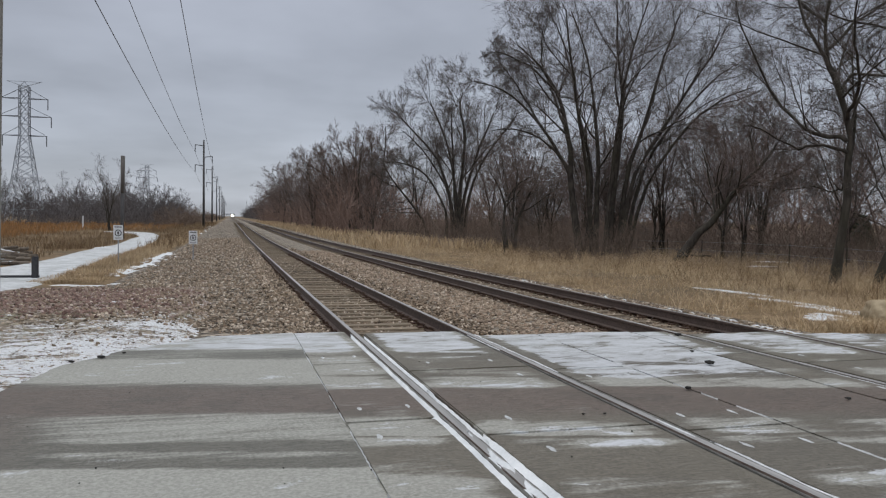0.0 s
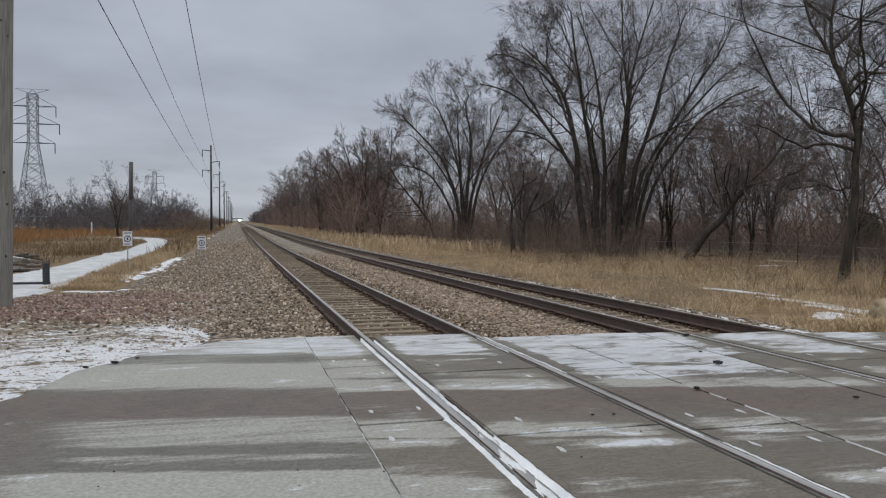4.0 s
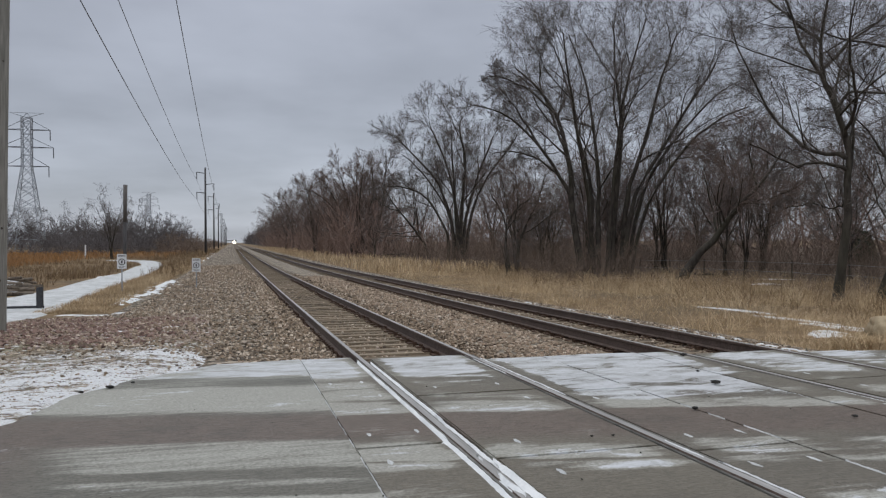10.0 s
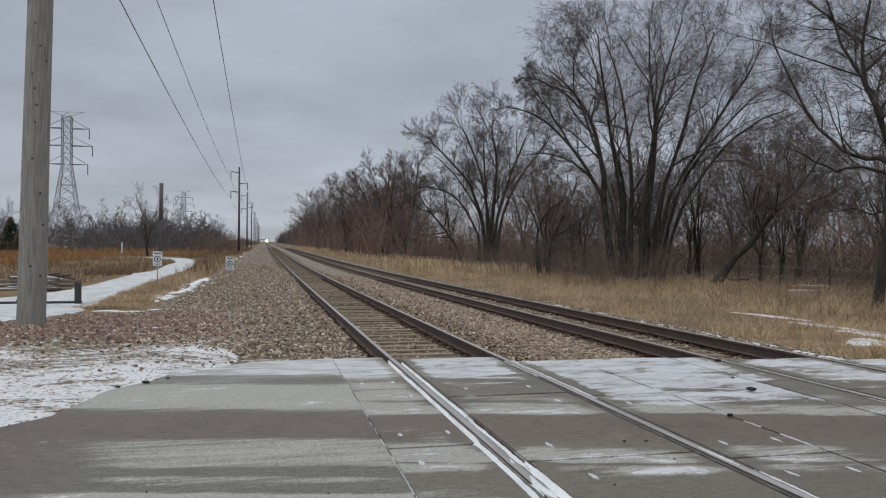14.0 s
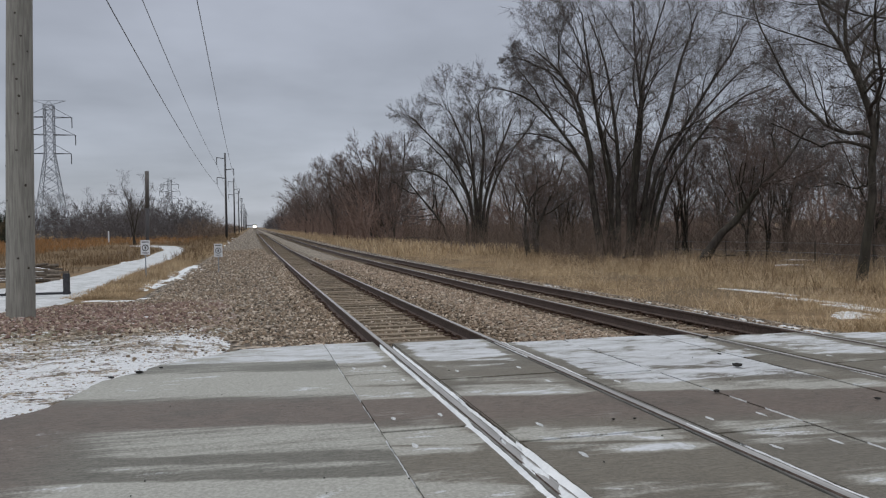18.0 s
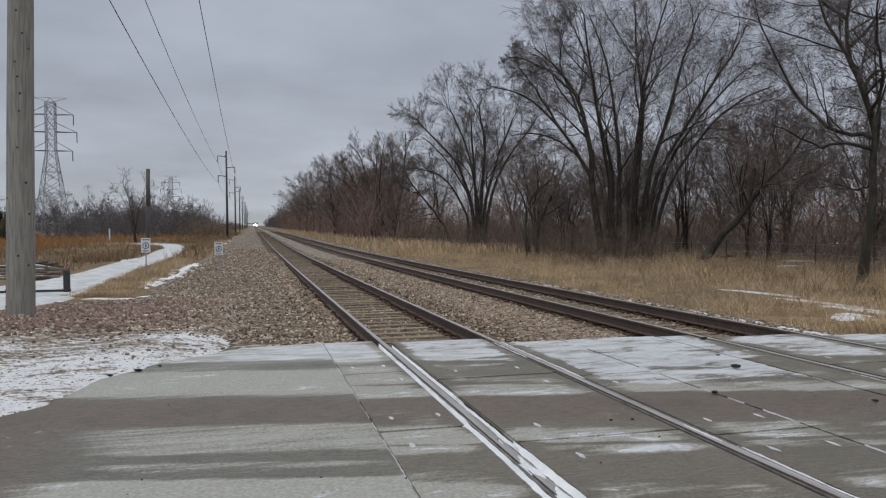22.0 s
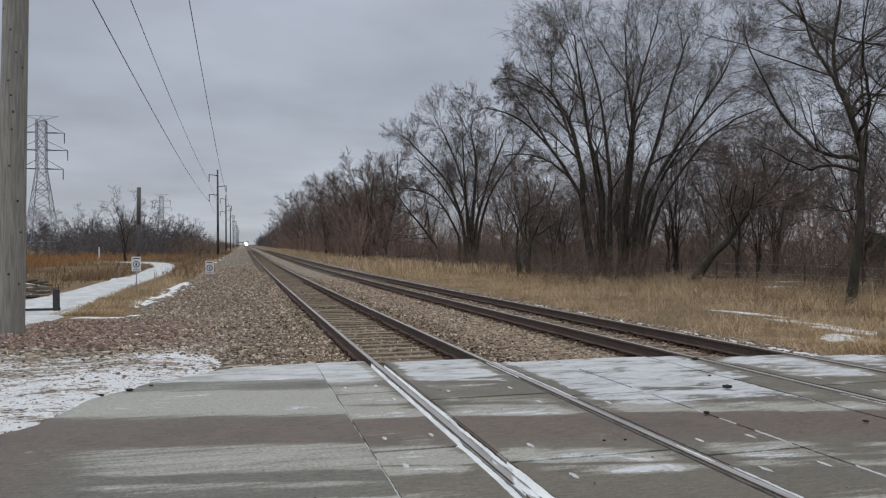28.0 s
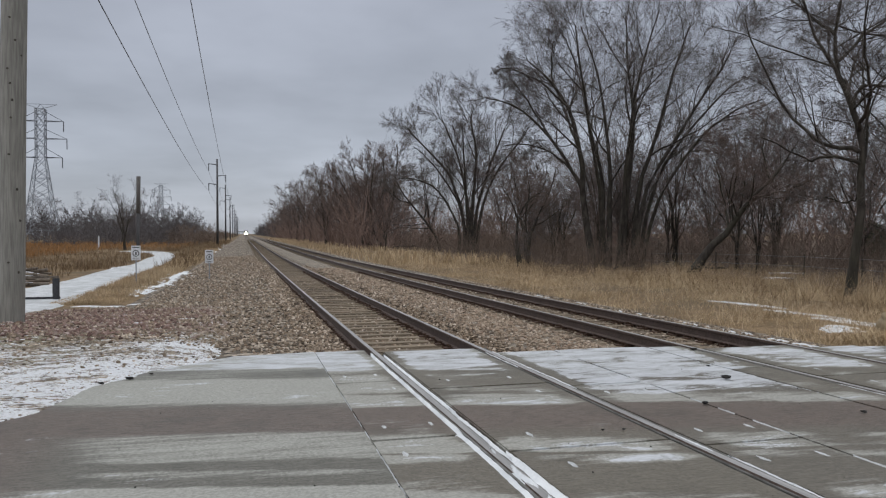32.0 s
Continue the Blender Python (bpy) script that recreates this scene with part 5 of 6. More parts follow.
def saplings(name, xy, heights, material, label, radius=0.02, twigs=6, seed=1, least=0.006, sprays=3):
    """A thicket: thin stems, each with a few upright shoots."""
    rng = np.random.default_rng(seed)
    n = len(xy)
    p0 = np.stack([xy[:, 0], xy[:, 1], ground_np(xy[:, 0], xy[:, 1]) - 0.1], 1)
    d = np.stack([rng.normal(0, 0.42, n), rng.normal(0, 0.42, n), np.ones(n)], 1)
    P, R = grow(p0, d / np.linalg.norm(d, axis=1, keepdims=True), heights, heights * radius / 4 + 0.004, rng, 5, 0.05, 0.16, least)
    Q = shoots(P, R, rng, twigs, 0.5, 50, 3, 0.6, 0.06, 0.16, 0.1, least)
    S = shoots(*Q, rng, sprays, 0.75, 42, 2, 0.7, 0.1, 0.15, 0.2, least * 0.85)
    return tagged(new(name, mesh_of(name, *merged([tubes((P, R), 3), tubes(Q, 3), cones(S)]), material)), label, "", "", "stuff")


def strip(n, x0, x1, y0, y1, seed, px=1.0, py=1.0):
    rng = np.random.default_rng(seed)
    return np.stack([x0 + (x1 - x0) * rng.random(n) ** px, y0 + (y1 - y0) * rng.random(n) ** py], 1), rng


xy, rng = strip(1200, 18.5, 40, 14, 125, 4, 1.0, 1.0)
xy = xy[(xy[:, 0] > 26.5) & (xy[:, 0] > 0.82 * xy[:, 1] - 8) | (xy[:, 1] > 48)]
saplings("thicket", xy, 1.0 + 4.5 * rng.random(len(xy)) ** 2, M_THICKET, "dense brown winter thicket under the trees", 0.02, 6, 5)
xy, rng = strip(750, 34, 110, 2, 200, 14, 1.2, 1.0)
saplings("thicket", xy, rng.uniform(4.0, 9.0, len(xy)), M_DEPTH, "dense brown depths of the winter wood", 0.055, 6, 15)
xy, rng = strip(900, 13.5, 40, 108, 450, 6, 1.5, 1.5)
saplings("thicket", xy, rng.uniform(3.0, 11.0, len(xy)), M_DEPTH, "dense brown winter wood along the line", 0.05, 6, 7)
xy, rng = strip(350, 17, 40, 420, 1300, 8, 1.3, 1.2)
saplings("thicket", xy, rng.uniform(8.0, 15.0, len(xy)), M_FAR, "far bare wood along the line", 0.13, 5, 9)
xy, rng = strip(740, -190, -22, 235, 400, 10)
saplings("far_wood", xy, 5.0 + 7.0 * rng.random(len(xy)) ** 1.5, M_FAR, "far grey bare wood beyond the field", 0.03, 7, 11, 0.055, 5)
xy, rng = strip(480, -44, -15, 150, 300, 62, 1.0, 1.2)
saplings("far_wood", xy, 2.5 + 4.5 * rng.random(len(xy)) ** 1.5, M_FAR, "grey-brown bare thicket beyond the trail", 0.025, 7, 63, 0.03, 4)
xy, rng = strip(420, -17, -9.5, 150, 600, 12, 1.0, 1.3)
saplings("far_wood", xy, rng.uniform(1.0, 4.5, len(xy)), M_THICKET, "grey-brown bare brush beside the line", 0.03, 7, 13, 0.025, 4)


xy, rng = strip(130, 13.8, 18.8, 35, 47, 16)
saplings("brush", xy, rng.uniform(0.8, 2.2, len(xy)), M_THICKET, "low brown brush at the foot of the great tree", 0.016, 7, 17)
xy, rng = strip(900, 24, 44, 18, 75, 58, 1.2, 1.0)
saplings("brush", xy, 1.0 + 2.6 * rng.random(len(xy)) ** 1.4, M_THICKET, "dense low brown brush inside the wood", 0.014, 6, 59)
xy, rng = strip(320, 15.5, 24, 44, 105, 60)
saplings("brush", xy, 0.8 + 2.4 * rng.random(len(xy)) ** 1.4, M_THICKET, "brown brush along the wood's edge", 0.014, 8, 61)
xy, rng = strip(120, 24, 34, 19, 38, 18)
saplings("brush", xy, rng.uniform(0.7, 2.0, len(xy)), M_THICKET, "low brown brush among the trees", 0.016, 7, 19)


def grass(name, xy, heights, width, material, label, seed=1, lean=0.3):
    rng = np.random.default_rng(seed)
    n = len(xy)
    a = rng.uniform(0, 2 * np.pi, n)
    z = ground_np(xy[:, 0], xy[:, 1]) - 0.02
    b = np.stack([xy[:, 0], xy[:, 1], z], 1)
    u = np.stack([np.cos(a), np.sin(a), np.zeros(n)], 1) * (width * rng.uniform(0.6, 1.4, n))[:, None]
    bend = np.stack([rng.normal(0, lean, n), rng.normal(0, lean, n), np.ones(n)], 1)
    m = b + bend * heights[:, None] * np.array([0.4, 0.4, 0.6])
    t = b + bend * heights[:, None]
    V = np.stack([b - u, b + u, m + u * 0.7, m - u * 0.7, t], 1).reshape(-1, 3)
    i = np.arange(n)[:, None] * 5
    F = np.concatenate([i + np.array([[0, 1, 2]]), i + np.array([[0, 2, 3]]), i + np.array([[3, 2, 4]])])
    return tagged(new(name, mesh_of(name, V, F, material)), label, "", "", "stuff")


TRAIL = [(-13.5, 10), (-11.6, 16), (-10.7, 22), (-10.2, 27), (-9.5, 32), (-9.3, 37), (-9.25, 43), (-9.35, 53), (-9.75, 71), (-10.6, 88), (-12.4, 99), (-15.0, 107), (-17.5, 110.5)]


def off_trail(xy, half=1.25):
    """Places that do not lie on the trail."""
    ys, xs = [p[1] for p in TRAIL], [p[0] for p in TRAIL]
    side = np.abs(xy[:, 0] - np.interp(xy[:, 1], ys, xs))
    return xy[(xy[:, 1] > 112) | (side > half + np.where(xy[:, 1] > 92, 1.6, 0.0))]


def clumped(n, x0, x1, y0, y1, seed, py=1.6, gap=0.42, scale=0.5):
    """Places in drifts: thinned where a slow noise is low."""
    xy, rng = strip(n, x0, x1, y0, y1, seed, 1.0, py)
    s = np.sin(xy[:, 0] * 1.3 * scale + 2 * np.sin(xy[:, 1] * 0.7 * scale)) * np.sin(xy[:, 1] * 1.1 * scale + np.sin(xy[:, 0] * 0.9 * scale))
    keep = rng.random(n) < np.clip(gap + 0.6 * s, 0.12, 1)
    return xy[keep], rng


def tufts(xy):
    """Taller and lower growth in drifts a metre or two across."""
    x, y = xy[:, 0], xy[:, 1]
    return 0.9 + 0.3 * np.sin(2.3 * x + 1.7 * np.sin(1.1 * y)) * np.sin(1.9 * y + 1.3 * np.sin(1.7 * x)) + 0.25 * np.sin(0.7 * x + 0.9 * y)


xy, rng = clumped(135000, 7.2, 20, 8.5, 60, 21, 1.6, 0.62, 0.9)
grass("dry_grass", xy, (0.06 + 0.34 * rng.random(len(xy)) ** 1.6) * tufts(xy), 0.0042, M_STRAW, "matted straw-coloured dry grass beside the line", 22, 0.85)
xy, rng = clumped(24000, 12.5, 24, 15.5, 44, 41, 1.2, 0.45, 1.1)
grass("dry_grass", xy, (0.2 + 0.6 * rng.random(len(xy)) ** 1.5) * tufts(xy), 0.0042, M_STRAW, "tall tan seed-headed grass before the trees", 42, 0.6)
xy, rng = clumped(17000, 12, 26, 12, 60, 23, 1.6, 0.42, 0.8)
grass("dry_weeds", xy, 0.2 + 0.6 * rng.random(len(xy)) ** 1.6, 0.0055, M_STRAW_DARK, "brown dead weeds at the foot of the trees", 24, 0.6)
xy, rng = clumped(16000, 7.4, 19, 55, 330, 25, 1.4)
grass("dry_grass", xy, rng.uniform(0.4, 0.9, len(xy)), 0.03, M_STRAW, "straw-coloured grass along the far line", 26)
xy, rng = clumped(34000, -70, -11.5, 78, 210, 27, 1.5, 0.8, 0.1)
xy = off_trail(xy)
xy = xy[(xy[:, 0] < -22) | (xy[:, 1] > 118)]
grass("prairie_grass", xy, rng.uniform(0.4, 1.0, len(xy)), 0.018, M_PRAIRIE, "tall orange-brown prairie grass in the field", 28)
xy, rng = clumped(30000, -7.9, -6.0, 24.5, 120, 29, 1.9, 0.6)
grass("dry_grass", xy, rng.uniform(0.12, 0.4, len(xy)) * (0.35 + 0.65 * smooth_np((xy[:, 1] - 26) / 14)), 0.007, M_STRAW, "straw-coloured grass between the trail and the ballast", 30)
xy, rng = clumped(20000, -45, -11.0, 40, 130, 31, 1.3, 0.7, 0.2)
xy = off_trail(xy)
grass("dry_weeds", xy, rng.uniform(0.2, 0.6, len(xy)), 0.016, M_STRAW_DARK, "brown dead weeds at the edge of the field", 32)
xy, rng = clumped(12000, -13.5, -5.9, 52, 260, 35, 1.5, 0.75, 0.3)
xy = off_trail(xy)
grass("dry_weeds", xy, 0.2 + 0.7 * rng.random(len(xy)) ** 1.5, 0.018, M_STRAW_DARK, "brown dead weeds between the trail and the line", 36)


def evergreen(x, y, h):
    """A dense conifer: a trunk and whorls of drooping sprays."""
    t = thing("evergreen_tree", x, y, ground(x, y), "dark green dense evergreen tree at the field's edge", "tree", "evergreens", random.uniform(0, 360))
    part("trunk", rodded((0, 0, -0.2), (0, 0, h), 0.14, 0.03, 7), M_BARK, t)
    rng = np.random.default_rng(int(h * 10))
    n = 1500
    z = h * (0.05 + 0.95 * rng.random(n) ** 1.3)
    a = rng.uniform(0, 2 * np.pi, n)
    r = 0.42 * (h - z) * rng.uniform(0.3, 1.0, n) + 0.1
    b = np.stack([r * np.cos(a), r * np.sin(a), z], 1)
    out = np.stack([np.cos(a), np.sin(a), np.full(n, -0.25)], 1)
    side = np.stack([-np.sin(a), np.cos(a), np.zeros(n)], 1)
    L = rng.uniform(0.25, 0.5, n)[:, None]
    V = np.stack([b - side * L * 0.4, b + side * L * 0.4, b + out * L, b + np.array([0, 0, 0.12])], 1).reshape(-1, 3)
    i = np.arange(n)[:, None] * 4
    F = np.concatenate([i + np.array([[0, 1, 3]]), i + np.array([[1, 2, 3]]), i + np.array([[2, 0, 3]])])
    linked("crown", mesh_of("crown", V, F, M_EVERGREEN), t)
    return t


for x, y, h in ((-43, 147, 5.6), (-46, 150, 6.2), (-49.5, 148, 5.4), (-53, 152, 6.0)):
    evergreen(x, y, h)
for x, y, h in ((49.5, 55.0, 3.3), (51.8, 56.5, 3.0)):
    evergreen(x, y, h)
xy, rng = clumped(9000, 7.3, 8.9, 10.4, 12.2, 33, 1.0, 0.9, 0.5)
r2 = ((xy[:, 0] - 8.1) / 0.45) ** 2 + ((xy[:, 1] - 11.3) / 0.45) ** 2
xy = xy[r2 < 1]
grass("grass_tussock", xy, rng.uniform(0.12, 0.34, len(xy)), 0.005, M_STRAW, "rounded tussock of tan dry grass by the road", 34, 0.55)


# ---- the timber pole beside the crossing ----
def big_pole(x, y):
    p = thing("utility_pole", x, y, ground(x, y) - 0.1, "thick weathered grey timber utility pole with dark knots", "utility pole")
    bm = bmesh.new()
    rings = []
    for k in range(40):
        z = k * 0.5
        r = 0.26 - 0.0052 * z
        rings.append([bm.verts.new((0.021 * z + r * math.cos(a) * (1 + 0.012 * math.sin(3 * a + z)), r * math.sin(a), z)) for a in [2 * math.pi * j / 28 for j in range(28)]])
    for q, w in zip(rings, rings[1:]):
        for j in range(28):
            bm.faces.new((q[j], q[(j + 1) % 28], w[(j + 1) % 28], w[j]))
    bm.faces.new(rings[-1])
    part("shaft", bm, M_POLE, p, "weathered grey round timber", True)
    rnd = random.Random(4)
    for k in range(46):
        z = 0.4 + k * 0.33 + rnd.uniform(-0.1, 0.1)
        a = math.radians(-90 + rnd.uniform(-80, 80))
        r = 0.26 - 0.0052 * z
        bm = bmesh.new()
        bmesh.ops.create_uvsphere(bm, u_segments=8, v_segments=5, radius=1.0)
        bmesh.ops.scale(bm, vec=(0.012, 0.024, 0.018 + rnd.uniform(0, 0.012)), verts=bm.verts)
        bmesh.ops.transform(bm, matrix=Matrix.Translation((0.021 * z + (r - 0.003) * math.cos(a), (r - 0.003) * math.sin(a), z)) @ Matrix.Rotation(a, 4, "Z"), verts=bm.verts)
        part("knot", bm, M_KNOT, p)
    return p


big_pole(-6.875, 16.75)


# ---- power line along the track ----
def line_pole(x, y, h, name="power_pole"):
    z = ground(x, y)
    p = thing(name, x, y, z, "tall dark power pole with three insulator arms", "power pole", "power poles along the line")
    part("shaft", rodded((0, 0, -0.3), (0, 0, h), 0.27, 0.17, 12), M_POLE_DARK, p, "", True)
    for side, az in ((-1, 0.945), (1, 0.815), (-1, 0.715)):
        a = part("arm", rodded((side * 0.1, 0, az * h - 0.2), (side * 1.75, 0, az * h), 0.10, 0.06, 8), M_DARKMETAL, p)
        part("insulator", rodded((side * 1.72, 0, az * h + 0.02), (side * 1.72, 0, az * h - 1.5), 0.085, 0.07, 8), M_DARKMETAL, a, "hanging dark insulator string")
    return p


LINE_X = -7.7
POLES = [(LINE_X, 170.0, 18.1)] + [(LINE_X - 0.2, 170 + 88.0 * k, 18.1) for k in range(1, 9)]
for q in POLES:
    line_pole(*q)


def wire(name, a, b, sag, r, label="thin black power line wire"):
    bm = bmesh.new()
    a, b = Vector(a), Vector(b)
    pts = [a.lerp(b, t) - Vector((0, 0, 4 * sag * t * (1 - t))) for t in [k / 40 for k in range(41)]]
    for p, q in zip(pts, pts[1:]):
        rod(bm, p, q, r, r, 5, False)
    return tagged(part(name, bm, M_WIRE, None, label), label, "wire", "power line wires")


h1, z1 = 18.1, ground(LINE_X, 170)
for (dx, az), z0 in zip(((-1.72, 0.945), (1.72, 0.815), (-1.72, 0.715)), (16.5, 15.0, 12.5)):
    wire("power_wire", (-6.6 + dx, 16.7, z0), (LINE_X + dx, 170, z1 + az * h1 - 1.5), 1.2, 0.024)
    for (xa, ya, ha), (xb, yb, hb) in zip(POLES[:4], POLES[1:5]):
        wire("power_wire", (xa + dx, ya, ground(xa, ya) + az * ha - 1.5), (xb + dx, yb, ground(xb, yb) + az * hb - 1.5), 1.0, 0.025)


# ---- lattice tower ----
def lattice_tower(x, y, h, r=0.09):
    t = thing("lattice_tower", x, y, ground(x, y), "grey steel lattice transmission tower with three cross-arms", "pylon", "pylons")

    def half(z):
        u = z / h
        return 3.6 - 2.6 * u / 0.62 if u < 0.62 else 1.0

    zs = [0, 0.10 * h, 0.32 * h, 0.47 * h, 0.62 * h, 0.70 * h, 0.775 * h, 0.85 * h, 0.93 * h, 0.965 * h]
    corners = ((-1, -1), (1, -1), (1, 1), (-1, 1))
    for cx, cy in corners:
        bm = bmesh.new()
        for a, b in zip(zs, zs[1:]):
            rod(bm, (cx * half(a), cy * half(a), a), (cx * half(b), cy * half(b), b), r * 1.5, r * 1.5, 4)
        part("leg", bm, M_GALV, t)
    for k in range(4):
        (ax, ay), (bx, by) = corners[k], corners[(k + 1) % 4]
        bm = bmesh.new()
        for a, b in zip(zs, zs[1:]):
            n = 2 if b - a > 0.1 * h else 1
            for j in range(n):
                p, q = a + (b - a) * j / n, a + (b - a) * (j + 1) / n
                rod(bm, (ax * half(p), ay * half(p), p), (bx * half(q), by * half(q), q), r, r, 4)
                rod(bm, (bx * half(p), by * half(p), p), (ax * half(q), ay * half(q), q), r, r, 4)
            rod(bm, (ax * half(b), ay * half(b), b), (bx * half(b), by * half(b), b), r, r, 4)
        part("bracing", bm, M_GALV, t)
    for az, reach in ((0.62, 4.6), (0.755, 5.6), (0.88, 4.9)):
        for s2 in (-1, 1):
            bm = bmesh.new()
            for cy in (-1, 1):
                rod(bm, (s2 * 1.0, cy, az * h), (s2 * reach, 0, az * h), r * 1.3, r, 4)
            rod(bm, (s2 * 1.0, 0, az * h + 2.2), (s2 * reach, 0, az * h), r, r, 4)
            arm = part("cross_arm", bm, M_DARKMETAL, t, "dark steel cross-arm")
            part("insulator", rodded((s2 * reach, 0, az * h), (s2 * reach, 0, az * h - 2.4), r * 1.6, r * 1.6, 6), M_DARKMETAL, arm, "hanging insulator string")
    for s2 in (-1, 1):
        bm = bmesh.new()
        rod(bm, (0, 0, 0.965 * h), (s2 * 3.6, 0, h), r * 1.2, r, 4)
        rod(bm, (s2 * 0.9, 0, 0.965 * h), (0, 0, h), r, r, 4)
        rod(bm, (0, 0, h), (s2 * 3.6, 0, h), r * 0.7, r * 0.7, 4)
        part("earth_wire_arm", bm, M_GALV, t)
    return t


lattice_tower(-48.0, 198.0, 32.6, 0.07)
lattice_tower(-48.0, 470.0, 31.2, 0.075)


# ---- signs, gate, logs, trail ----
def trespass_sign(x, y, rz):
    s = thing("warning_sign", x, y, ground(x, y), "small white sign with a black ringed symbol on a post", "sign", "white signs beside the line", rz)
    s.scale = (0.88, 0.9, 0.9)
    part("post", boxed(-0.025, 0.025, -0.012, 0.012, -0.2, 1.2), M_GALV, s, "thin grey steel post")
    b = part("board", boxed(-0.22, 0.22, -0.022, -0.014, 1.13, 1.83, 0.004), M_WHITE, s, "white sheet metal board")
    bm = bmesh.new()
    ring = [(math.cos(2 * math.pi * k / 28), math.sin(2 * math.pi * k / 28)) for k in range(28)]
    for k in range(28):
        (a, c), (d, e) = ring[k], ring[(k + 1) % 28]
        v = [bm.verts.new((r * u, -0.026, 1.46 + r * w)) for r, u, w in ((0.16, a, c), (0.16, d, e), (0.12, d, e), (0.12, a, c))]
        bm.faces.new(v)
    part("ring_symbol", bm, M_BLACK, b, "black ring")
    bm = bmesh.new()
    box(bm, -0.035, 0.035, -0.027, -0.024, 1.39, 1.53)
    part("symbol", bm, M_BLACK, b, "black mark inside the ring")
    for z, w, hh in ((1.72, 0.17, 0.045), (1.22, 0.16, 0.02), (1.18, 0.12, 0.015)):
        part("text_bar", boxed(-w, w, -0.027, -0.024, z, z + hh), M_BLACK, b)
    return s


trespass_sign(-6.97, 35.8, -6)
trespass_sign(-4.05, 38.6, -4)


def gate(x, y):
    g = thing("barrier_gate", x, y, max(ground(x, y), float(verge_np(x, y))) + 0.04, "low dark steel barrier gate across the snowy trail", "gate")
    part("post", boxed(-0.09, 0.09, -0.07, 0.07, -0.2, 0.66, 0.01), M_DARKMETAL, g, "square dark steel post")
    part("lower_rail", boxed(-4.2, 0.12, -0.03, 0.03, 0.02, 0.09, 0.008), M_DARKMETAL, g)
    part("upper_rail", boxed(-4.2, 0.08, -0.03, 0.03, 0.665, 0.74, 0.008), M_LOG, g, "upper rail with peeling dark paint")
    return g


gate(-8.12, 26.4)


def log(x, y, z, length, r, rz, tilt):
    l = thing("log", x, y, z, "weathered felled log lying on a pile", "log", "pile of logs", rz)
    bm = bmesh.new()
    rod(bm, (-length / 2, 0, 0), (length / 2, 0, tilt), r, r * 0.8, 10)
    for v in bm.verts:
        v.co += Vector((0, random.uniform(-0.02, 0.02), random.uniform(-0.02, 0.02)))
    part("bark", bm, M_LOG, l, "", True)
    bm = bmesh.new()
    rod(bm, (-length / 2, 0, r * 0.8), (length / 5, 0, tilt * 0.7 + r * 0.7), r * 0.4, r * 0.25, 6)
    part("snow_cap", bm, M_SNOW, l, "snow along the top")
    return l


rnd = random.Random(9)
for k in range(34):
    x, y = rnd.uniform(-14.2, -11.0), rnd.uniform(35.5, 41)
    r = rnd.uniform(0.05, 0.11)
    log(x, y, ground(x, y) + r + (0.25 if k % 3 == 0 else 0.0), rnd.uniform(1.0, 2.6), r, rnd.uniform(-50, 50), rnd.uniform(-0.15, 0.25))


def stub_pole(x, y, h):
    p = thing("wooden_pole", x, y, ground(x, y), "old bare wooden pole with its top cut off", "pole")
    part("shaft", rodded((0, 0, -0.3), (0.06, 0, h * 0.55), 0.16, 0.15, 10), M_POLE_DARK, p, "", True)
    part("upper_shaft", rodded((0.06, 0, h * 0.55), (0.1, 0, h), 0.17, 0.18, 10), M_POLE_MID, p, "thicker grey upper length", True)


stub_pole(-11.75, 75, 7.5)


def marker(x, y):
    p = thing("marker_post", x, y, ground(x, y), "slim white marker post in the field", "post")
    part("post", rodded((0, 0, 0), (0, 0, 2.0), 0.11, 0.11, 8), M_WHITE, p)


marker(-24.6, 132)


def ribbon(name, centre, width, z_off, material, label, ragged=0.08, n=14):
    """A strip that follows the ground, with uneven edges."""
    bm = bmesh.new()
    rows = []
    for k, ((x, y), (x2, y2)) in enumerate(zip(centre, centre[1:] + [(2 * centre[-1][0] - centre[-2][0], 2 * centre[-1][1] - centre[-2][1])])):
        dx, dy = x2 - x, y2 - y
        m = math.hypot(dx, dy)
        nx, ny = dy / m, -dx / m
        w = width(y) if callable(width) else width
        row = []
        for j in range(n + 1):
            u = (j / n * 2 - 1) * w + (random.uniform(-ragged, ragged) if j in (0, n) else 0)
            px, py = x + nx * u, y + ny * u
            row.append(bm.verts.new((px, py, max(ground(px, py), float(verge_np(px, py))) + (z_off if 0 < j < n else -0.03))))
        rows.append(row)
    for p, q in zip(rows, rows[1:]):
        for j in range(n):
            bm.faces.new((p[j], p[j + 1], q[j + 1], q[j]))
    return tagged(part(name, bm, material, None, label, True), label, "", "", "structure")


def polyline(pts, step):
    out = []
    P = [Vector((*p, 0)) for p in pts]
    for k in range(len(P) - 1):
        a, b, c, d = P[max(0, k - 1)], P[k], P[k + 1], P[min(len(P) - 1, k + 2)]
        n = max(1, int((c - b).length / step))
        for j in range(n):
            t = j / n
            q = 0.5 * (2 * b + (c - a) * t + (2 * a - 5 * b + 4 * c - d) * t * t + (3 * b - a - 3 * c + d) * t ** 3)
            out.append((q.x, q.y))
    return out + [tuple(pts[-1])]


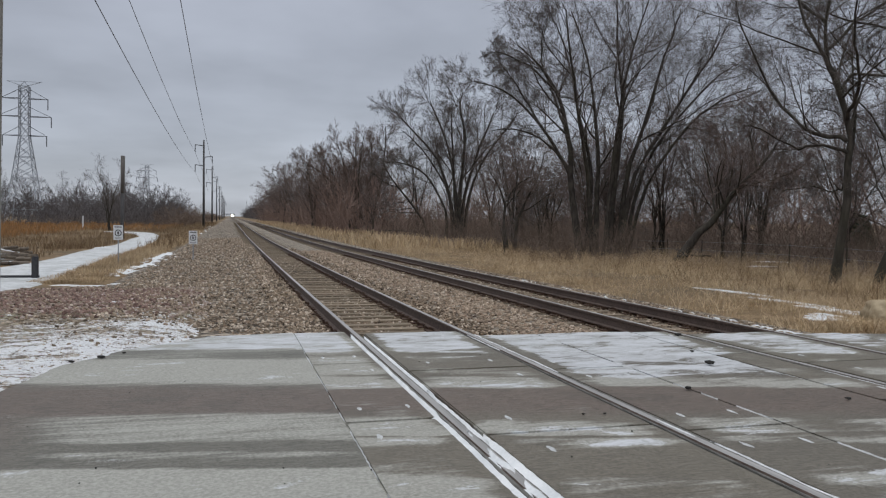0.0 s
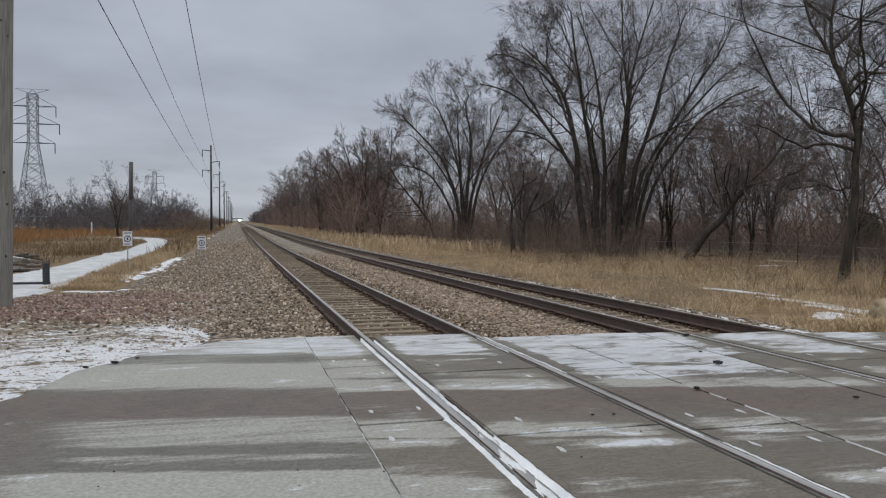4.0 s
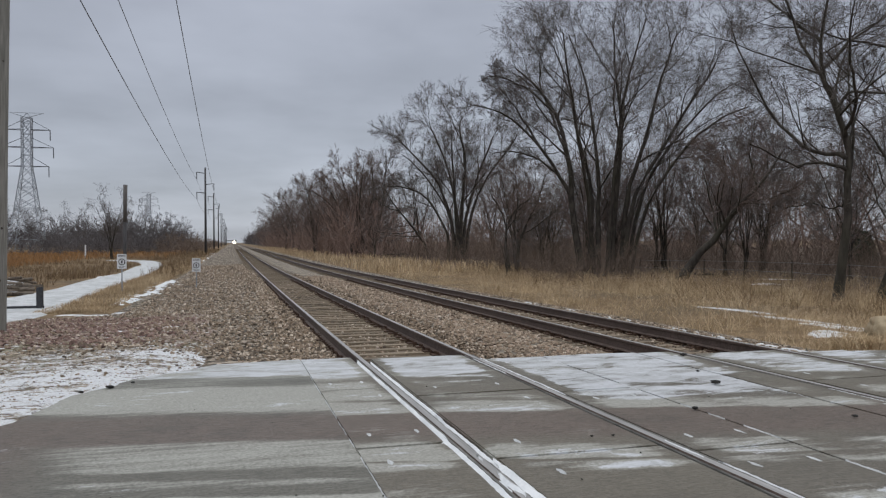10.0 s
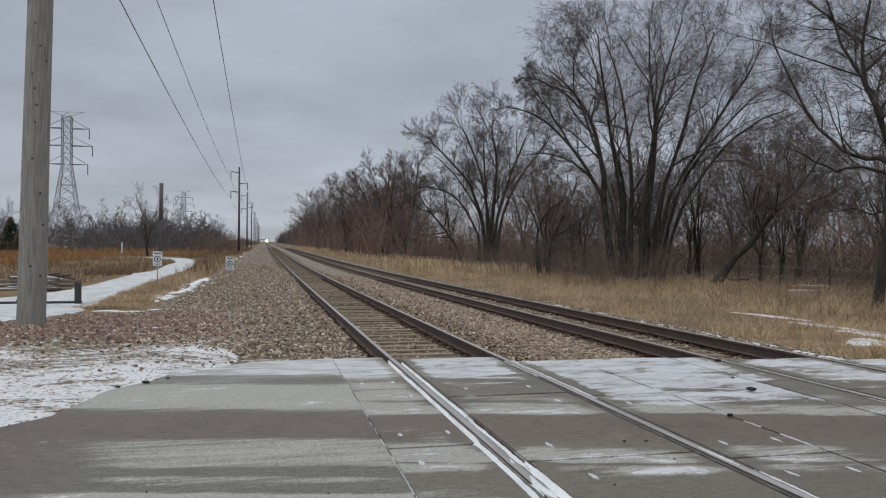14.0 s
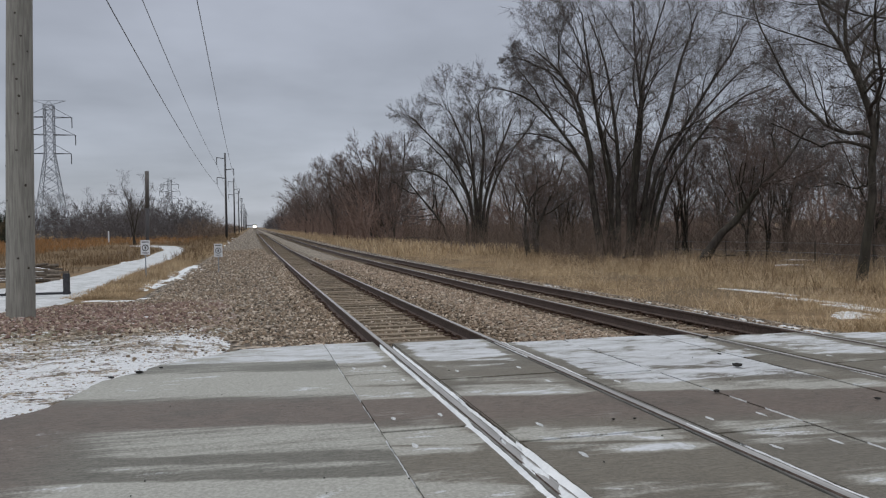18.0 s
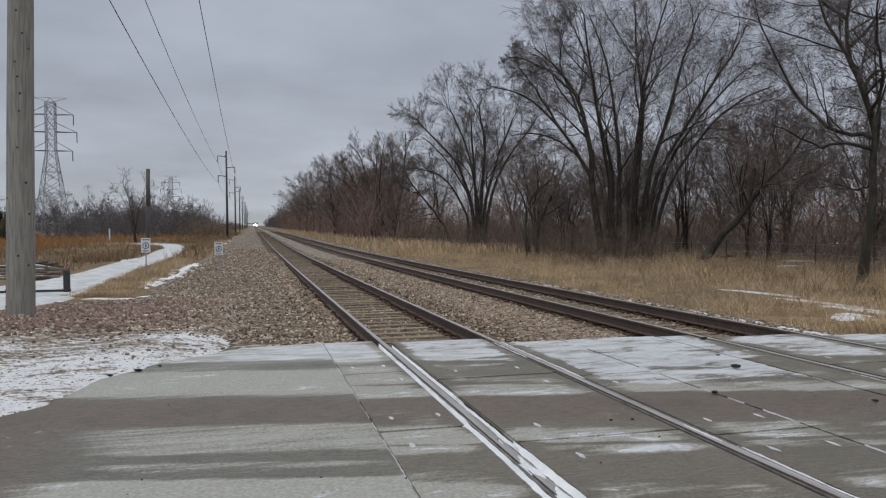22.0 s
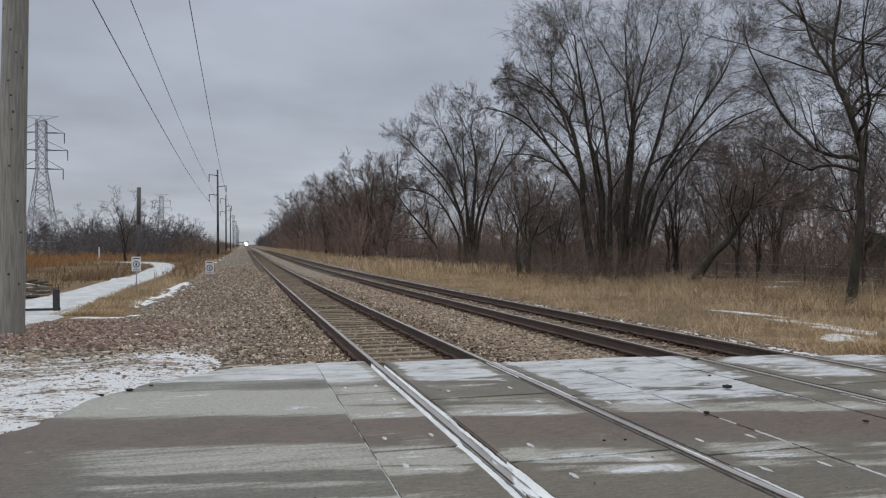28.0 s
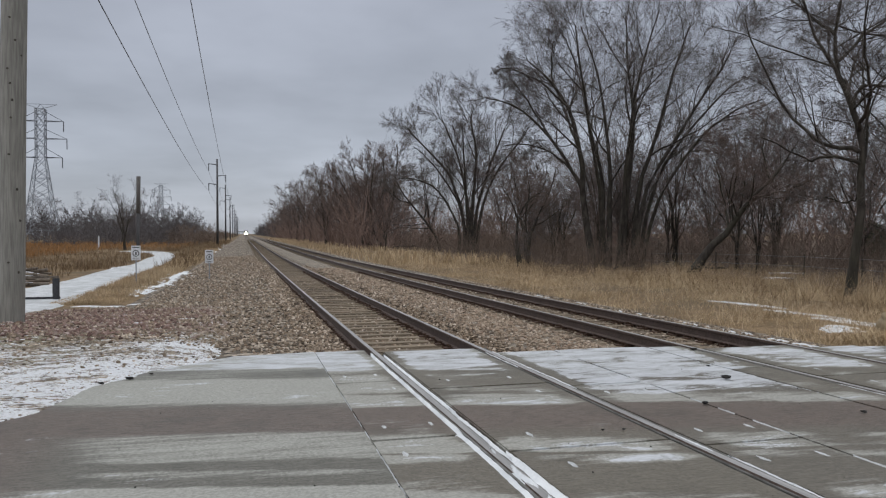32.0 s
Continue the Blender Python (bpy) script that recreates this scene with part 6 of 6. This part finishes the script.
def snow_patch(x, y, rx, ry, label, rz=0.0, surface=None, lift_by=0.02):
    """A thin drift with a ragged rim that thins out to nothing."""
    bm = bmesh.new()
    n, rings = 40, 5
    seed = x * 3.1 + y
    prev = None
    zf = surface or ground
    c = bm.verts.new((x, y, zf(x, y) + lift_by))
    for r in range(1, rings + 1):
        row = []
        for k in range(n):
            a = 2 * math.pi * k / n
            w = (1 + 0.25 * math.sin(3 * a + seed) + 0.18 * math.sin(7 * a + 2 * seed) + random.uniform(-0.1, 0.1)) * r / rings
            dx, dy = rx * w * math.cos(a), ry * w * math.sin(a)
            px, py = x + dx * math.cos(rz) - dy * math.sin(rz), y + dx * math.sin(rz) + dy * math.cos(rz)
            row.append(bm.verts.new((px, py, zf(px, py) + (lift_by * (1 - (r / rings) ** 2) if r < rings else -0.03))))
        for k in range(n):
            if prev is None:
                bm.faces.new((c, row[k], row[(k + 1) % n]))
            else:
                bm.faces.new((prev[k], row[k], row[(k + 1) % n], prev[(k + 1) % n]))
        prev = row
    return tagged(part("snow_patch", bm, M_SNOW, None, label, True), label, "snow", "snow patches", "structure")


def bed(x, y):
    return float(bed_np(x, y))


def surface(x, y):
    top = max(ground(x, y), bed(x, y) if -5.7 < x < 7.4 else -9.0)
    return max(top, float(verge_np(x, y))) if -24 < x < -1.7 and y < 26.9 else top


for x, y, rx, ry in ((-5.9, 41.5, 0.22, 2.6), (-5.75, 46.0, 0.3, 2.6), (-6.1, 23.4, 0.45, 0.3), (-6.8, 23.8, 0.4, 0.25), (-5.5, 24.2, 0.25, 0.2), (-10.8, 57, 0.3, 4.0), (-4.4, 15.6, 0.2, 0.12), (-4.9, 17.9, 0.2, 0.15), (-3.6, 16.9, 0.16, 0.12)):
    snow_patch(x, y, rx, ry, "thin snow lying on the rough ground", 0, surface)
rng = np.random.default_rng(88)
for k in range(60):
    y = 27.0 + 20.0 * rng.random()
    w = 0.5 + 0.5 * rng.random() ** 2
    snow_patch(-6.05 + rng.normal(0, 0.3) + 0.012 * (y - 27), y, 0.2 * w, (0.25 + 0.03 * (y - 25)) * w, "thin snow lying on the rough ground", rng.uniform(-0.4, 0.4), surface)
for x, y, rx, ry in ((-6.3, 92, 0.4, 3), (-6.2, 105, 0.4, 3), (-6.2, 122, 0.45, 4), (-6.3, 140, 0.5, 5), (-6.5, 165, 0.6, 6)):
    snow_patch(x, y, rx, ry, "far scrap of snow beside the line")
for x, y, rx, ry, rz in ((10.6, 14.5, 0.28, 1.1, 0.12), (10.8, 16.4, 0.14, 1.3, 0.12), (11.15, 18.8, 0.11, 1.7, 0.12), (9.25, 13.3, 0.4, 0.5, 0), (9.7, 13.8, 0.2, 0.4, 0.3), (8.3, 9.9, 0.25, 0.12, 0), (7.6, 9.7, 0.3, 0.1, 0), (9.1, 10.4, 0.2, 0.15, 0), (64, 66, 9, 4, 0), (21.5, 31, 0.8, 0.4, 0), (26, 36, 1.2, 0.5, 0), (19.5, 41, 0.6, 0.5, 0)):
    snow_patch(x, y, rx, ry, "thin snow in a rut of the dry grass", rz, None, 0.04)
rng = np.random.default_rng(404)
for k in range(24):
    y = 9.7 + 13.5 * rng.random() ** 1.2
    x, rx, ry = 6.55 + rng.normal(0, 0.13) + 0.3 * (y < 10.6) * rng.random(), 0.03 + 0.07 * rng.random() ** 2, 0.08 + 0.3 * rng.random() ** 2
    snow_patch(x, y, rx, ry, "thin snow along the second track", 0, bed, 0.035)

ribbon("snowy_trail", polyline(TRAIL, 0.6), lambda y: float(np.interp(y, [12, 22, 27, 30, 34, 40, 120], [3.0, 3.3, 2.75, 1.9, 1.5, 1.15, 1.15])), 0.05, M_SNOW_GREY, "white snow-covered footpath winding along the line", 0.1, 26)


def locomotive():
    l = thing("locomotive", 0, 900, 0, "distant dark locomotive coming head-on with its headlight lit", "train")
    part("cab", boxed(-1.5, 1.5, 0, 6, 1.2, 4.6, 0.2), M_LOCO, l)
    part("nose", boxed(-1.1, 1.1, -1.6, 0.2, 1.2, 3.3, 0.2), M_LOCO, l)
    part("pilot", boxed(-1.5, 1.5, -1.9, -1.5, 0.2, 1.3, 0.05), M_LOCO, l)
    part("hood", boxed(-1.2, 1.2, 6, 20, 1.2, 4.3, 0.1), M_LOCO, l)
    # real lamps, but the discs are oversized to stand in for glare
    part("headlight", rodded((0, -1.75, 2.75), (0, -1.55, 2.75), 0.8, 0.8, 20), M_LAMP, l, "glaring warm white headlight")
    for s in (-1, 1):
        part("ditch_light", rodded((s * 0.95, -2.0, 1.55), (s * 0.95, -1.9, 1.55), 0.3, 0.3, 14), M_LAMP, l, "lit lower lamp")
    return l


loco = locomotive()


# ---- by the far corner of the road ----
def boulder(x, y):
    bm = bmesh.new()
    bmesh.ops.create_icosphere(bm, subdivisions=4, radius=1.0)
    for v in bm.verts:
        n = noise.noise(v.co * 1.3 + Vector((3, 1, 7))) * 0.3 + noise.cell(v.co * 2.2 + Vector((5, 5, 5))) * 0.10 + noise.noise(v.co * 5.0) * 0.08
        v.co = Vector((v.co.x * 0.32, v.co.y * 0.30, max(-0.2, v.co.z * 0.33))) * (1 + n)
        for q, far in ((Vector((-0.6, -0.5, 0.62)), 0.26), (Vector((0.5, -0.75, 0.4)), 0.27), (Vector((0.1, 0.2, 1.0)), 0.27), (Vector((-0.95, 0.1, 0.1)), 0.31)):
            q = q.normalized()
            v.co -= q * max(0.0, v.co.dot(q) - far) * 0.85
    ob = part("boulder", bm, M_BOULDER, None, "", True)
    ob.matrix_basis = pose(x, y, ground(x, y) + 0.22, 0, 0, 25)
    return tagged(ob, "large tan limestone boulder by the road", "rock")


boulder(9.36, 12.0)


def crossing_signal(x, y):
    """Seen from behind: a steel mast with the dark round back of its lamp and hood."""
    s = thing("crossing_signal", x, y, ground(x, y), "grey steel crossing signal mast with a dark hooded lamp", "railway signal")
    part("foundation", boxed(-0.15, 0.15, -0.15, 0.15, -0.2, 0.1, 0.02), M_BRIDGE, s, "grey concrete foundation")
    part("mast", rodded((0, 0, 0.0), (0, 0, 3.6), 0.06, 0.055, 16), M_GALV, s, "", True)
    bar = part("crossbar", rodded((-0.28, 0, 2.63), (0.9, 0, 2.63), 0.035, 0.035, 10), M_DARKMETAL, s)
    for cx in (0.0, 0.8):
        bm = bmesh.new()
        rod(bm, (cx, -0.04, 2.63), (cx, 0.0, 2.63), 0.25, 0.25, 28)
        disc = part("backboard", bm, M_BLACK, bar, "round black backboard")
    return s


crossing_signal(9.12, 11.3)


def fence(x, y0, y1):
    f = thing("wire_fence", x, y0, 0, "low wire fence on thin posts before the wood", "fence")
    n = int((y1 - y0) / 3.5)
    for k in range(n + 1):
        y = k * 3.5
        z = ground(x, y0 + y)
        part("post", rodded((0, y, z - 0.2), (0.03, y, z + 1.1), 0.035, 0.03, 7), M_KNOT, f)
    for h in (0.55, 1.0):
        bm = bmesh.new()
        for k in range(n):
            a, b = k * 3.5, (k + 1) * 3.5
            rod(bm, (0, a, ground(x, y0 + a) + h), (0, (a + b) / 2, ground(x, y0 + (a + b) / 2) + h - 0.03), 0.008, 0.008, 4, False)
            rod(bm, (0, (a + b) / 2, ground(x, y0 + (a + b) / 2) + h - 0.03), (0, b, ground(x, y0 + b) + h), 0.008, 0.008, 4, False)
        part("strand", bm, M_GALV, f, "thin wire strand")
    return f


fence(23.0, 24.0, 59.0)


def fallen_branch(x, y, length, r, rz):
    b = thing("fallen_branch", x, y, ground(x, y) + r + 0.25, "dark dead branch lying in the dry grass", "branch", "fallen branches", rz)
    bm = bmesh.new()
    p = Vector((-length / 2, 0, 0))
    for k in range(6):
        q = p + Vector((length / 6, random.uniform(-0.12, 0.12), random.uniform(-0.06, 0.08)))
        rod(bm, p, q, r * (1 - k * 0.12), r * (1 - (k + 1) * 0.12), 7)
        p = q
    part("limb", bm, M_BARK, b, "", True)
    for k in range(3):
        s = Vector((random.uniform(-0.3, 0.4) * length, 0, 0))
        part("side_shoot", rodded(s, s + Vector((0.5, random.choice((-0.4, 0.4)), 0.3)), r * 0.4, r * 0.15, 5), M_BARK, b)
    return b


for x, y, L, r, rz in ((22.5, 113, 6.0, 0.13, 15), (20.0, 111, 5.0, 0.1, -10), (16.9, 38.0, 2.2, 0.05, 60), (19.6, 34.5, 1.8, 0.05, 40), (21.2, 35.8, 1.6, 0.05, 120)):
    fallen_branch(x, y, L, r, rz)


def bridge(y):
    """A road bridge far down the line, over both tracks."""
    z = lift(y)
    b = thing("road_bridge", 0, y, z, "distant grey concrete road bridge over the railway", "bridge")
    part("deck", boxed(-22, 14, -4, 4, 6.6, 8.2, 0.05), M_BRIDGE, b)
    part("parapet", boxed(-22, 14, -4.2, -3.9, 8.2, 9.2), M_BRIDGE, b)
    for x in (-14, -5.5, 9.5):
        part("pier", boxed(x - 0.7, x + 0.7, -3, 3, -0.5, 6.6), M_BRIDGE, b)
    return b


bridge(2600.0)


# ---- what moves ----
def motions():
    rows = []
    for t, y in ((0, 900.0), (8, 852.0), (16, 804.0), (24, 756.0), (32, 708.0)):
        rows.append((t, pose(0, y, lift(y), 0, 0, 0)))
    walk(loco, rows)


motions()
